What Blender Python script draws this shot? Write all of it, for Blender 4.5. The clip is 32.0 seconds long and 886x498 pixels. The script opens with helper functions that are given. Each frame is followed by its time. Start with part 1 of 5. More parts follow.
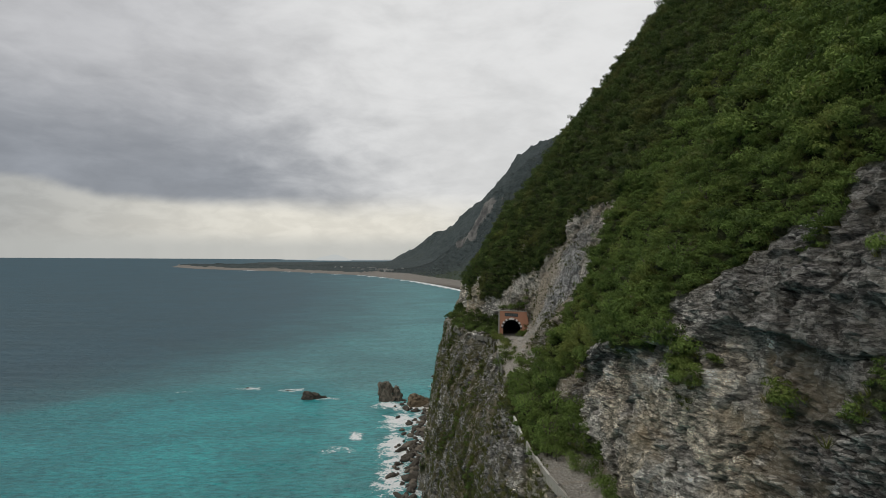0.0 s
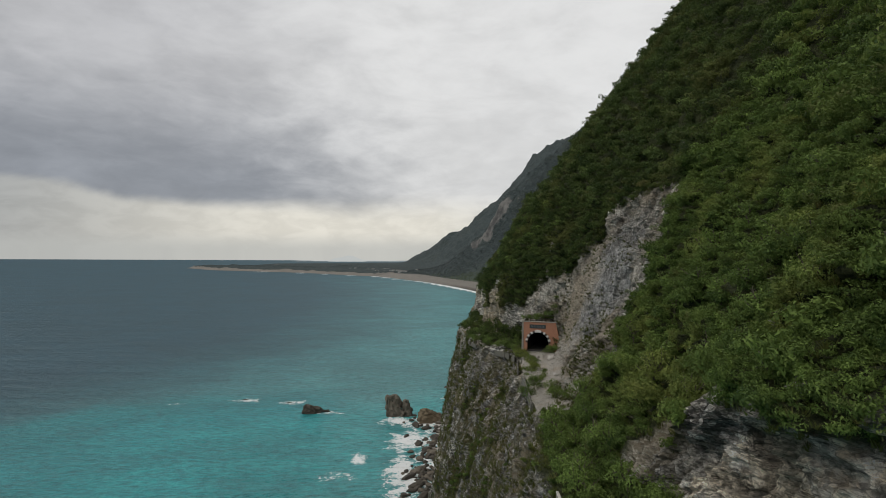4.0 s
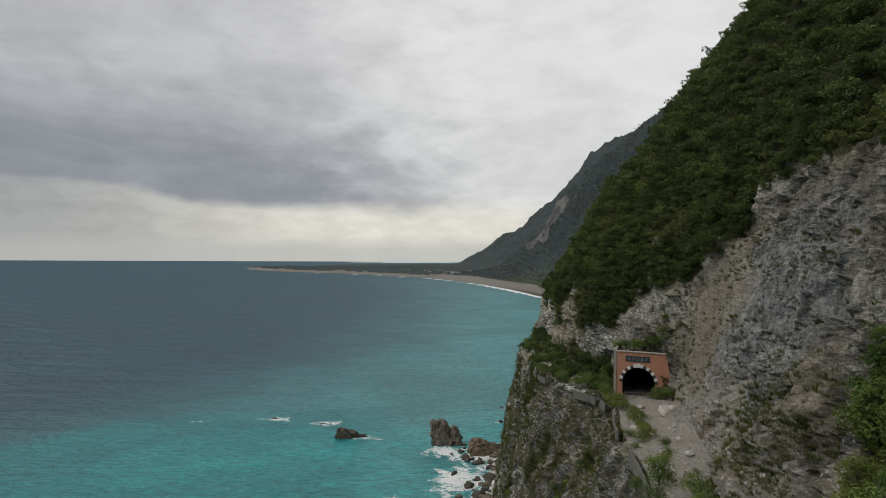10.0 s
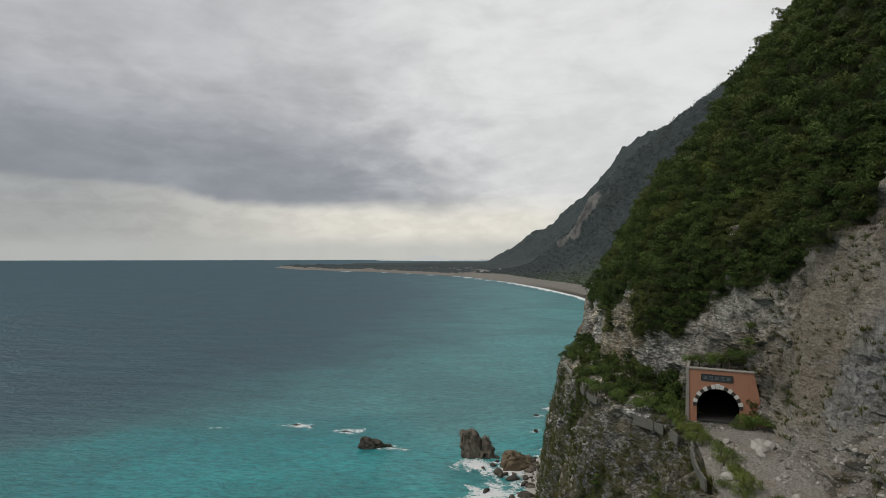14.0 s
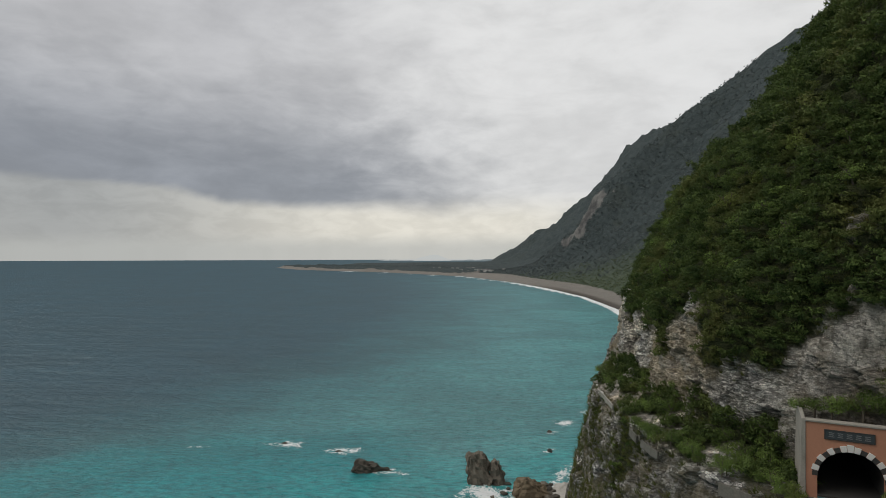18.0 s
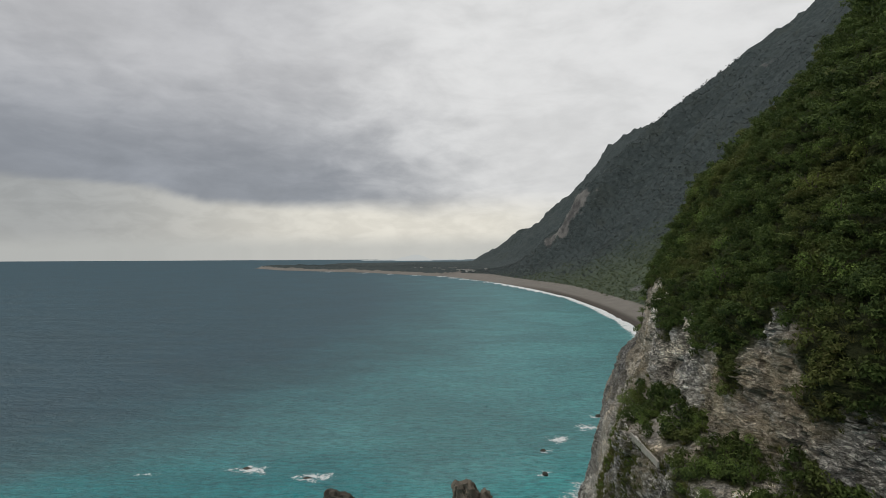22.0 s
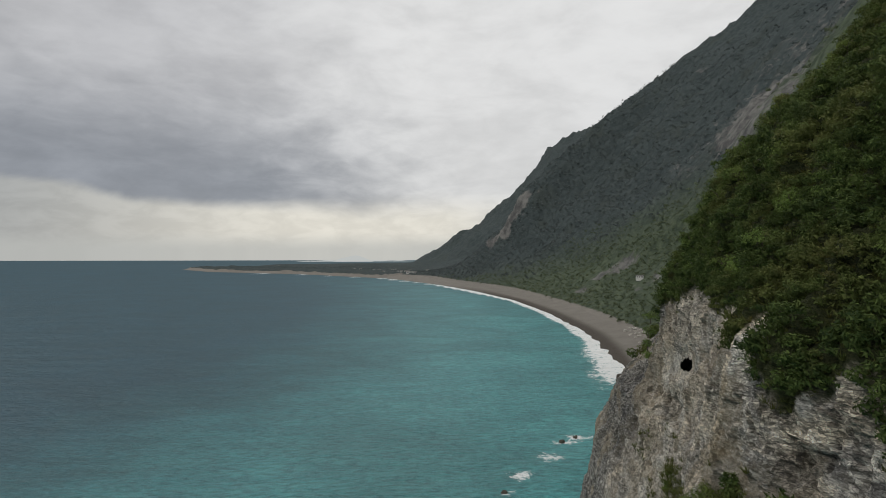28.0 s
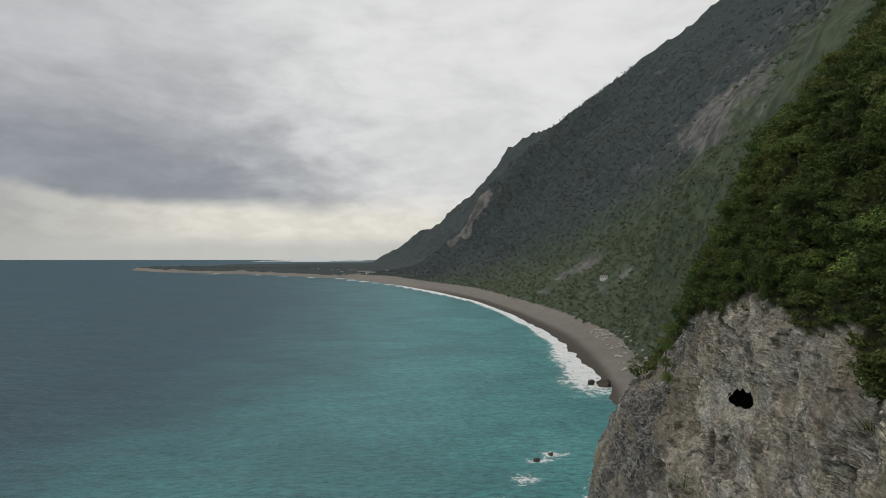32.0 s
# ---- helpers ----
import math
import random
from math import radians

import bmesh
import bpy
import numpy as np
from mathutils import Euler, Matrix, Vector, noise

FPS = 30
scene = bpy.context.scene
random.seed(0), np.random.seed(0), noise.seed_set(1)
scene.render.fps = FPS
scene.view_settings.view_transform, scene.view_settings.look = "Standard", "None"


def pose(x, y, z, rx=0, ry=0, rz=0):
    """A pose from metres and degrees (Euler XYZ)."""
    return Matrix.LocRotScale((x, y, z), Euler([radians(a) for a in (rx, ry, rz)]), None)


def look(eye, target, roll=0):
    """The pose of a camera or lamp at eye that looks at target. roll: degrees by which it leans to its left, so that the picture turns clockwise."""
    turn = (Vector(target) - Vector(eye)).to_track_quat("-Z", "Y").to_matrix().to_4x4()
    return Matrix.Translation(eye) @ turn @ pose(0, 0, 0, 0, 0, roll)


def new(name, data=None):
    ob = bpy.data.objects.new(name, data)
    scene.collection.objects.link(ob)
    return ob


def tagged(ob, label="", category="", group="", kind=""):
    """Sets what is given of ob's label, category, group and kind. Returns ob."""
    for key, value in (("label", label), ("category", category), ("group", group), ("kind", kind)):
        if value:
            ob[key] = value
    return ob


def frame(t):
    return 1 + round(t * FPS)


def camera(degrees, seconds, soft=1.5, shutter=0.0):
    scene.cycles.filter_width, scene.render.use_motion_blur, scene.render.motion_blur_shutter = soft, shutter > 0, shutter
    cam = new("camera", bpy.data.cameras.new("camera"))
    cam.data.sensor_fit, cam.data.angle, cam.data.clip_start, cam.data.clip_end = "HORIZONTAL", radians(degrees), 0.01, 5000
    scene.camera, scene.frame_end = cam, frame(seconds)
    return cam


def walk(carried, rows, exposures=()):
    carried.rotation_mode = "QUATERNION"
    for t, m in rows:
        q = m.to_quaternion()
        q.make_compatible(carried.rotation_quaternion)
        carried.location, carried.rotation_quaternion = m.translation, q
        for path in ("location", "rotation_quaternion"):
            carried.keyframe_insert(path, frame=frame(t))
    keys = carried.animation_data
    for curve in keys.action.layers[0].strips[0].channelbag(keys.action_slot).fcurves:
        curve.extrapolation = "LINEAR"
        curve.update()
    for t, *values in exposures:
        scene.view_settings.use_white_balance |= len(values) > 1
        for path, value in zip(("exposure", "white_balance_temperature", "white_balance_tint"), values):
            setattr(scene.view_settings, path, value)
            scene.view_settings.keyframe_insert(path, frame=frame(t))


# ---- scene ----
cam = camera(75.2, 32.0, soft=0.75)
PATH = [
    (0, (3.254, -3.223, 90.379), (3.423, -1.23, 90.381), 0.3),
    (1, (4.157, 4.756, 90.267), (4.33, 6.749, 90.268), 0.1),
    (2, (5.18, 12.722, 90.12), (5.332, 14.716, 90.123), 0.1),
    (3, (6.096, 20.721, 89.873), (6.234, 22.717, 89.878), 0.2),
    (3.5, (6.395, 24.564, 89.782), (6.524, 26.559, 89.787), 0.2),
    (5.5, (7.741, 40.561, 89.593), (7.813, 42.56, 89.599), 0.2),
    (6, (8.005, 44.681, 89.527), (8.064, 46.68, 89.532), 0.1),
    (7, (8.324, 53.008, 89.331), (8.357, 55.008, 89.338), 0.1),
    (8, (8.673, 61.333, 89.302), (8.675, 63.333, 89.309), 0.1),
    (9, (8.854, 69.009, 89.214), (8.819, 71.008, 89.221), 0.1),
    (10, (8.931, 75.532, 89.122), (8.861, 77.531, 89.131), 0.2),
    (11, (8.717, 79.842, 89.325), (8.612, 81.839, 89.332), 0.1),
    (12, (8.539, 84.136, 89.317), (8.402, 86.131, 89.321), -0.2),
    (13, (8.44, 89.505, 88.827), (8.273, 91.498, 88.83), -0.1),
    (14, (8.025, 95.353, 88.543), (7.854, 97.346, 88.545), -0.1),
    (14.5, (7.899, 98.509, 88.505), (7.722, 100.501, 88.507), -0.1),
    (16.5, (6.428, 112.231, 88.502), (6.242, 114.222, 88.502), -0.0),
    (17, (5.968, 115.785, 88.521), (5.784, 117.777, 88.523), -0.2),
    (18, (5.189, 123.061, 88.598), (5.01, 125.053, 88.599), -0.2),
    (19, (4.646, 130.269, 88.566), (4.489, 132.263, 88.565), -0.1),
    (20, (3.694, 136.759, 88.592), (3.561, 138.754, 88.593), -0.2),
    (21, (2.754, 143.155, 88.752), (2.636, 145.151, 88.75), -0.2),
    (22, (2.54, 150.796, 88.622), (2.424, 152.793, 88.622), -0.3),
    (23, (2.115, 158.379, 88.378), (2.01, 160.376, 88.379), -0.2),
    (24, (1.546, 166.417, 88.11), (1.458, 168.415, 88.113), -0.0),
    (25, (0.997, 174.728, 88.012), (0.941, 176.728, 88.014), -0.1),
    (25.5, (0.575, 178.807, 88.084), (0.551, 180.807, 88.086), -0.1),
    (27.5, (-0.525, 192.138, 88.594), (-0.447, 194.137, 88.598), -0.1),
    (28, (-0.618, 195.886, 88.63), (-0.526, 197.884, 88.633), -0.1),
    (29, (-0.451, 203.724, 88.471), (-0.304, 205.718, 88.473), -0.0),
    (30, (-0.474, 211.193, 88.365), (-0.254, 213.181, 88.365), -0.1),
    (31, (-0.448, 217.944, 88.093), (-0.219, 219.931, 88.096), 0.0),
    (32, (-0.313, 224.493, 87.738), (-0.082, 226.479, 87.741), -0.0),
]
walk(cam, [(t, look(eye, target, roll)) for t, eye, target, roll in PATH], [(0, 0.0), (32, 0.0)])

# ---- light: overcast sky with one veiled sun ----
SUN_EL, SUN_AZ = 52.0, -105.0          # degrees above the horizon, to the right of +y (the sea lies to the left)
world = bpy.data.worlds.new("overcast_sky")
scene.world = world
world.use_nodes = True


class Graph:
    """A small builder for node trees."""

    def __init__(self, tree):
        self.t = tree
        tree.nodes.clear()

    def n(self, kind, props=None, **inputs):
        node = self.t.nodes.new(kind)
        for k, v in (props or {}).items():
            if k == "operation": node.operation = v
            elif k == "blend_type": node.blend_type = v
            elif k == "data_type": node.data_type = v
            elif k == "attribute_name": node.attribute_name = v
            elif k == "interpolation_type": node.interpolation_type = v
            elif k == "feature": node.feature = v
            elif k == "sky_type": node.sky_type = v
            elif k == "noise_dimensions": node.noise_dimensions = v
        for k, v in inputs.items():
            key = int(k[1:]) if k[0] == "i" and k[1:].isdigit() else k.replace("_", " ")
            sock = node.inputs[key]
            if hasattr(v, "is_output"):
                self.t.links.new(v, sock)
            else:
                sock.default_value = v
        return node

    def math(self, op, a, b=0.0, c=0.0):
        return self.n("ShaderNodeMath", {"operation": op}, i0=a, i1=b, i2=c).outputs[0]

    def vmath(self, op, a, b=(0, 0, 0)):
        return self.n("ShaderNodeVectorMath", {"operation": op}, i0=a, i1=b).outputs[0]

    def mix(self, f, a, b, blend="MIX"):
        node = self.n("ShaderNodeMix", {"data_type": "RGBA", "blend_type": blend})
        for key, v in ((0, f), (6, a), (7, b)):
            if hasattr(v, "is_output"):
                self.t.links.new(v, node.inputs[key])
            else:
                node.inputs[key].default_value = (*v, 1) if isinstance(v, tuple) and len(v) == 3 else v
        return node.outputs[2]

    def ramp(self, f, lo, hi, a=0.0, b=1.0):
        node = self.n("ShaderNodeMapRange", {"interpolation_type": "SMOOTHSTEP"}, Value=f)
        for k, v in (("From Min", lo), ("From Max", hi), ("To Min", a), ("To Max", b)):
            node.inputs[k].default_value = v
        return node.outputs[0]

    def noise(self, vec, scale, detail=4.0, rough=0.55, dist=0.0):
        node = self.n("ShaderNodeTexNoise", Vector=vec, Scale=scale, Detail=detail, Roughness=rough, Distortion=dist)
        return node.outputs[0]

    def attr(self, name):
        return self.n("ShaderNodeAttribute", {"attribute_name": name}).outputs["Fac"]


def build_sky():
    g = Graph(world.node_tree)
    way = g.n("ShaderNodeTexCoord").outputs["Generated"]
    sep = g.n("ShaderNodeSeparateXYZ", Vector=way)
    x, y, z = sep.outputs
    up = g.math("MAXIMUM", z, 0.0)
    # azimuth from +y towards +x, in radians
    az = g.math("ARCTAN2", x, y)
    lift = g.math("ADD", up, 0.30)
    flat = g.n("ShaderNodeCombineXYZ", X=g.math("DIVIDE", x, lift), Y=g.math("DIVIDE", y, lift), Z=g.math("MULTIPLY", up, 1.5)).outputs[0]
    band = g.n("ShaderNodeCombineXYZ", X=az, Y=g.math("MULTIPLY", up, 2.6), Z=g.math("MULTIPLY", az, 0.35)).outputs[0]
    big = g.noise(flat, 0.9, 4.0, 0.5, 0.6)
    lump = g.noise(band, 4.2, 6.0, 0.55, 0.5)
    fine = g.noise(band, 15.0, 5.0, 0.58, 0.35)
    soft = g.math("ADD", g.math("MULTIPLY", big, 0.30), g.math("ADD", g.math("MULTIPLY", lump, 0.48), g.math("MULTIPLY", fine, 0.22)))
    # high layer: grey over the open sea, thin and bright towards the mountains
    sea_side = g.ramp(g.math("ADD", az, g.math("MULTIPLY", g.math("SUBTRACT", lump, 0.5), 0.35)), 0.02, -0.46)
    high = g.mix(sea_side, (0.745, 0.745, 0.74), (0.535, 0.537, 0.55))
    high = g.vmath("MULTIPLY", high, g.ramp(soft, 0.36, 0.64, 0.87, 1.09))
    # wisps of grey under the bright layer
    wisp = g.math("MULTIPLY", g.ramp(g.noise(band, 3.1, 5.0, 0.55, 0.8), 0.52, 0.68), g.ramp(up, 0.30, 0.10))
    high = g.mix(g.math("MULTIPLY", wisp, 0.34), high, (0.45, 0.455, 0.47))
    # a long slate bank whose flat base sinks from the open sea towards the land
    edge = g.math("ADD", g.ramp(az, -0.18, -0.92, 0.060, 0.118), g.math("MULTIPLY", g.math("SUBTRACT", lump, 0.5), 0.045))
    over = g.math("SUBTRACT", up, edge)
    base = g.math("DIVIDE", over, g.ramp(az, -0.50, 0.05, 0.014, 0.045))
    body = g.ramp(base, -0.3, 1.0)
    top = g.ramp(g.math("ADD", over, g.math("MULTIPLY", g.math("SUBTRACT", soft, 0.5), 0.22)), 0.24, 0.02)
    reach = g.ramp(g.math("ADD", az, g.math("MULTIPLY", g.math("SUBTRACT", soft, 0.5), 0.5)), 0.09, -0.30)
    bank = g.vmath("MULTIPLY", (0.285, 0.303, 0.336), g.ramp(soft, 0.36, 0.64, 0.88, 1.14))
    cloud = g.mix(g.math("MULTIPLY", top, reach), high, bank)
    # clear cream strip between the bank and the horizon
    strip = g.mix(g.ramp(az, -0.70, -0.15), (0.37, 0.38, 0.38), (0.78, 0.75, 0.67))
    strip = g.mix(g.ramp(az, 0.02, 0.25), strip, (0.70, 0.69, 0.66))
    strip = g.vmath("MULTIPLY", strip, g.ramp(fine, 0.35, 0.65, 0.93, 1.06))
    cloud = g.mix(body, strip, cloud)
    cloud = g.mix(g.math("MULTIPLY", g.ramp(up, 0.035, 0.0), 0.75), cloud, (0.50, 0.51, 0.49))
    sky = g.n("ShaderNodeTexSky", {"sky_type": "NISHITA"})
    sky.sun_disc = False
    sky.sun_elevation, sky.sun_rotation = radians(SUN_EL), radians(SUN_AZ)
    thin = g.vmath("SCALE", sky.outputs[0])
    thin.node.inputs["Scale"].default_value = 0.05
    both = g.mix(0.93, thin, cloud)
    out = g.n("ShaderNodeOutputWorld")
    bg = g.n("ShaderNodeBackground", Color=both, Strength=1.0)
    g.t.links.new(bg.outputs[0], out.inputs[0])


build_sky()
sun_data = bpy.data.lights.new("sun", "SUN")
sun_data.energy, sun_data.angle, sun_data.color = 1.3, radians(40), (1.0, 0.96, 0.88)
sun = new("sun", sun_data)
sun.matrix_world = look((0, 0, 500), (-100 * math.sin(radians(SUN_AZ)), -100 * math.cos(radians(SUN_AZ)), 500 - 100 * math.tan(radians(SUN_EL))))

# ---- numbers: smooth noise, curves, meshes ----
RNG = np.random.RandomState(7)
PERM = np.random.RandomState(3).permutation(256)
PERM = np.concatenate([PERM, PERM, PERM])
GRAD = np.random.RandomState(5).normal(size=(256, 3))
GRAD /= np.linalg.norm(GRAD, axis=1)[:, None]


def perlin(p):
    """Gradient noise, about -0.6 to 0.6, at the rows of p."""
    f0 = np.floor(p)
    f = p - f0
    i0 = f0.astype(np.int64) & 255
    w = f * f * f * (f * (f * 6 - 15) + 10)
    total = np.zeros(len(p))
    for dx in (0, 1):
        for dy in (0, 1):
            for dz in (0, 1):
                h = PERM[PERM[PERM[(i0[:, 0] + dx) & 255] + ((i0[:, 1] + dy) & 255)] + ((i0[:, 2] + dz) & 255)]
                d = ((f - (dx, dy, dz)) * GRAD[h]).sum(1)
                wx = w[:, 0] if dx else 1 - w[:, 0]
                wy = w[:, 1] if dy else 1 - w[:, 1]
                wz = w[:, 2] if dz else 1 - w[:, 2]
                total += d * wx * wy * wz
    return total


def fbm(p, scale, octaves=4, gain=0.5):
    p = np.asarray(p, float)
    total, amp, k = np.zeros(len(p)), 1.0, 1.0 / scale
    for o in range(octaves):
        total += amp * perlin(p * k + 17.3 * o)
        amp, k = amp * gain, k * 2.03
    return total


def ridged(p, scale, octaves=4, gain=0.5):
    p = np.asarray(p, float)
    total, amp, k = np.zeros(len(p)), 1.0, 1.0 / scale
    for o in range(octaves):
        total += amp * (0.5 - np.abs(perlin(p * k + 31.7 * o)) * 2)
        amp, k = amp * gain, k * 2.1
    return total


def smooth(e0, e1, v):
    t = np.clip((v - e0) / (e1 - e0), 0, 1)
    return t * t * (3 - 2 * t)


def pchip(xs, ys, q):
    """Monotone cubic through xs, ys (ys may have many columns) at q."""
    xs, ys = np.asarray(xs, float), np.asarray(ys, float)
    h = np.diff(xs)
    d = np.diff(ys, axis=0) / (h[:, None] if ys.ndim > 1 else h)
    m = np.zeros_like(ys)
    both = d[1:] * d[:-1] > 0
    m[1:-1] = np.where(both, 2 * d[1:] * d[:-1] / np.where(both, d[1:] + d[:-1], 1), 0)
    m[0], m[-1] = d[0], d[-1]
    q = np.clip(q, xs[0], xs[-1])
    k = np.clip(np.searchsorted(xs, q, side="right") - 1, 0, len(xs) - 2)
    s = (q - xs[k]) / h[k]
    hk = h[k]
    if ys.ndim > 1:
        s, hk = s[:, None], hk[:, None]
    return (2 * s**3 - 3 * s**2 + 1) * ys[k] + (s**3 - 2 * s**2 + s) * hk * m[k] + (3 * s**2 - 2 * s**3) * ys[k + 1] + (s**3 - s**2) * hk * m[k + 1]


def mesh_of(name, verts, quads=None, tris=None, mat=None, shade=False, floats=None):
    """A mesh from arrays of vertices and of quads or triangles, with float values per vertex."""
    me = bpy.data.meshes.new(name)
    verts = np.asarray(verts, np.float32).reshape(-1, 3)
    loops, starts, at = [], [], 0
    for f, k in ((quads, 4), (tris, 3)):
        if f is not None and len(f):
            f = np.asarray(f, np.int32).reshape(-1, k)
            loops.append(f.ravel())
            starts.append(at + np.arange(len(f)) * k)
            at += f.size
    loops, starts = np.concatenate(loops), np.concatenate(starts)
    me.vertices.add(len(verts))
    me.vertices.foreach_set("co", verts.ravel())
    me.loops.add(len(loops))
    me.loops.foreach_set("vertex_index", loops.astype(np.int32))
    me.polygons.add(len(starts))
    me.polygons.foreach_set("loop_start", starts.astype(np.int32))
    for key, values in (floats or {}).items():
        a = me.attributes.new(key, "FLOAT", "POINT")
        a.data.foreach_set("value", np.asarray(values, np.float32).ravel())
    me.update(calc_edges=True)
    me.polygons.foreach_set("use_smooth", np.full(len(starts), shade))
    if mat:
        me.materials.append(mat)
    me.validate()
    return me


def grid_quads(rows, cols):
    i = (np.arange(rows - 1)[:, None] * cols + np.arange(cols - 1)[None]).ravel()
    return np.stack([i, i + 1, i + cols + 1, i + cols], 1)


def part(name, bm, material, parent, label="", smooth_faces=False):
    """Links a bmesh, or a mesh, as one mesh object under a thing or a part."""
    if isinstance(bm, bmesh.types.BMesh):
        me = bpy.data.meshes.new(name)
        for f in bm.faces:
            f.smooth = smooth_faces
        bm.to_mesh(me)
        bm.free()
        me.materials.append(material)
    else:
        me = bm
    ob = new(name, me)
    ob.parent = parent
    return tagged(ob, label)


def thing(name, label, category, m=None, group="", kind=""):
    ob = new(name)
    ob.empty_display_size = 0.2
    if m is not None:
        ob.matrix_world = m
    return tagged(ob, label, category, group, kind)


def box(size, at=(0, 0, 0), bevel=0.02, bm=None):
    bm = bm or bmesh.new()
    made = bmesh.ops.create_cube(bm, size=1.0, matrix=Matrix.Translation(at) @ Matrix.Diagonal((*size, 1)))
    if bevel:
        edges = {e for v in made["verts"] for e in v.link_edges}
        bmesh.ops.bevel(bm, geom=list(edges), offset=bevel, segments=1, affect="EDGES")
    return bm

# ---- materials ----
def material(name, paint):
    m = bpy.data.materials.new(name)
    m.use_nodes = True
    g = Graph(m.node_tree)
    out = g.n("ShaderNodeOutputMaterial")
    shader = paint(g)
    g.t.links.new(shader.outputs[0], out.inputs[0])
    return m


def surface(g, color, rough=0.8, bump=None, strength=0.3, distance=0.1, metal=0.0, spec=0.5):
    node = g.n("ShaderNodeBsdfPrincipled", Base_Color=color if hasattr(color, "is_output") else (*color, 1), Roughness=rough, Metallic=metal)
    node.inputs["Specular IOR Level"].default_value = spec
    if bump is not None:
        b = g.n("ShaderNodeBump", Height=bump, Strength=strength, Distance=distance)
        g.t.links.new(b.outputs[0], node.inputs["Normal"])
    return node


def place(g):
    return g.n("ShaderNodeNewGeometry").outputs["Position"]


def stretched(g, vec, sx, sy, sz, rx=0.0, ry=0.0):
    node = g.n("ShaderNodeMapping", Vector=vec, Scale=(sx, sy, sz), Rotation=(rx, ry, 0.0))
    return node.outputs[0]


def paint_cliff(g):
    p = place(g)
    lean = stretched(g, p, 0.45, 0.40, 1.15, 0.55, 0.5)
    shake = g.n("ShaderNodeTexNoise", Vector=p, Scale=0.9, Detail=6.0, Roughness=0.7).outputs[1]
    bent = g.vmath("ADD", lean, g.vmath("MULTIPLY", shake, (0.35, 0.35, 0.35)))
    slab = g.n("ShaderNodeTexVoronoi", Vector=bent, Scale=1.7).outputs[1]
    chip = g.n("ShaderNodeTexVoronoi", Vector=bent, Scale=5.0).outputs[1]
    slab = g.n("ShaderNodeSeparateXYZ", Vector=slab).outputs[0]
    chip = g.n("ShaderNodeSeparateXYZ", Vector=chip).outputs[0]
    joint = g.n("ShaderNodeTexVoronoi", {"feature": "DISTANCE_TO_EDGE"}, Vector=bent, Scale=1.7).outputs[0]
    strata = g.noise(lean, 1.6, 12.0, 0.80)
    grain = g.noise(stretched(g, p, 0.7, 0.7, 1.3, 0.5, 0.4), 3.5, 12.0, 0.85)
    broad = g.noise(p, 0.06, 5.0, 0.6, 0.6)
    patch = g.noise(p, 0.17, 6.0, 0.65, 0.4)
    fall = g.noise(stretched(g, p, 1.3, 1.1, 0.35, 0.15, 0.1), 1.1, 12.0, 0.78)
    way = g.ramp(g.noise(p, 0.11, 3.0, 0.5), 0.44, 0.56)
    lines = g.math("ADD", g.math("MULTIPLY", strata, way), g.math("MULTIPLY", fall, g.math("SUBTRACT", 1.0, way)))
    tone = g.math("ADD", g.math("ADD", g.math("MULTIPLY", slab, 0.07), g.math("MULTIPLY", chip, 0.11)), g.math("ADD", g.math("MULTIPLY", lines, 0.44), g.math("MULTIPLY", grain, 0.38)))
    # sound faces: broad zones of slate, mid grey and pale grey with thin dark bedding cracks
    zone = g.math("ADD", g.noise(stretched(g, p, 1.0, 1.0, 1.4, 0.3, 0.2), 0.085, 6.0, 0.62, 0.8), g.math("MULTIPLY", g.attr("pale"), 0.21))
    base = g.mix(g.ramp(zone, 0.38, 0.52), (0.195, 0.193, 0.188), (0.385, 0.376, 0.355))
    base = g.mix(g.ramp(zone, 0.50, 0.64), base, (0.635, 0.606, 0.550))
    rock = g.vmath("MULTIPLY", base, g.ramp(tone, 0.41, 0.59, 0.50, 1.42))
    rock = g.vmath("MULTIPLY", rock, g.ramp(g.attr("facet"), 0.0, 1.0, 0.66, 1.42))
    # thin broken beds: every chip of stone has its own grey
    thin = g.vmath("ADD", stretched(g, p, 0.7, 0.75, 1.9, 0.10, 0.06), g.vmath("MULTIPLY", shake, (0.5, 0.5, 0.9)))
    flake = g.n("ShaderNodeTexVoronoi", Vector=thin, Scale=1.9)
    flakes = g.n("ShaderNodeSeparateXYZ", Vector=flake.outputs[1]).outputs[1]
    gap = g.n("ShaderNodeTexVoronoi", {"feature": "DISTANCE_TO_EDGE"}, Vector=thin, Scale=1.9).outputs[0]
    crisp = g.math("SUBTRACT", 1.0, g.math("MULTIPLY", g.ramp(g.attr("pale"), 0.2, 0.9), 0.55))
    rock = g.mix(crisp, rock, g.vmath("MULTIPLY", rock, g.ramp(flakes, 0.0, 1.0, 0.42, 1.62)))
    rock = g.mix(g.math("MULTIPLY", g.math("MULTIPLY", g.ramp(gap, 0.09, 0.0), crisp), 0.75), rock, (0.032, 0.031, 0.030))
    bed = g.math("ABSOLUTE", g.math("SUBTRACT", g.noise(stretched(g, p, 0.25, 0.22, 1.6, 0.42, 0.35), 0.55, 7.0, 0.62, 0.5), 0.5))
    split = g.math("ABSOLUTE", g.math("SUBTRACT", g.noise(stretched(g, p, 1.3, 1.3, 0.22, 0.2, 0.1), 0.45, 7.0, 0.60, 0.6), 0.5))
    crack = g.math("MAXIMUM", g.ramp(bed, 0.022, 0.004), g.math("MULTIPLY", g.ramp(split, 0.016, 0.003), 0.8))
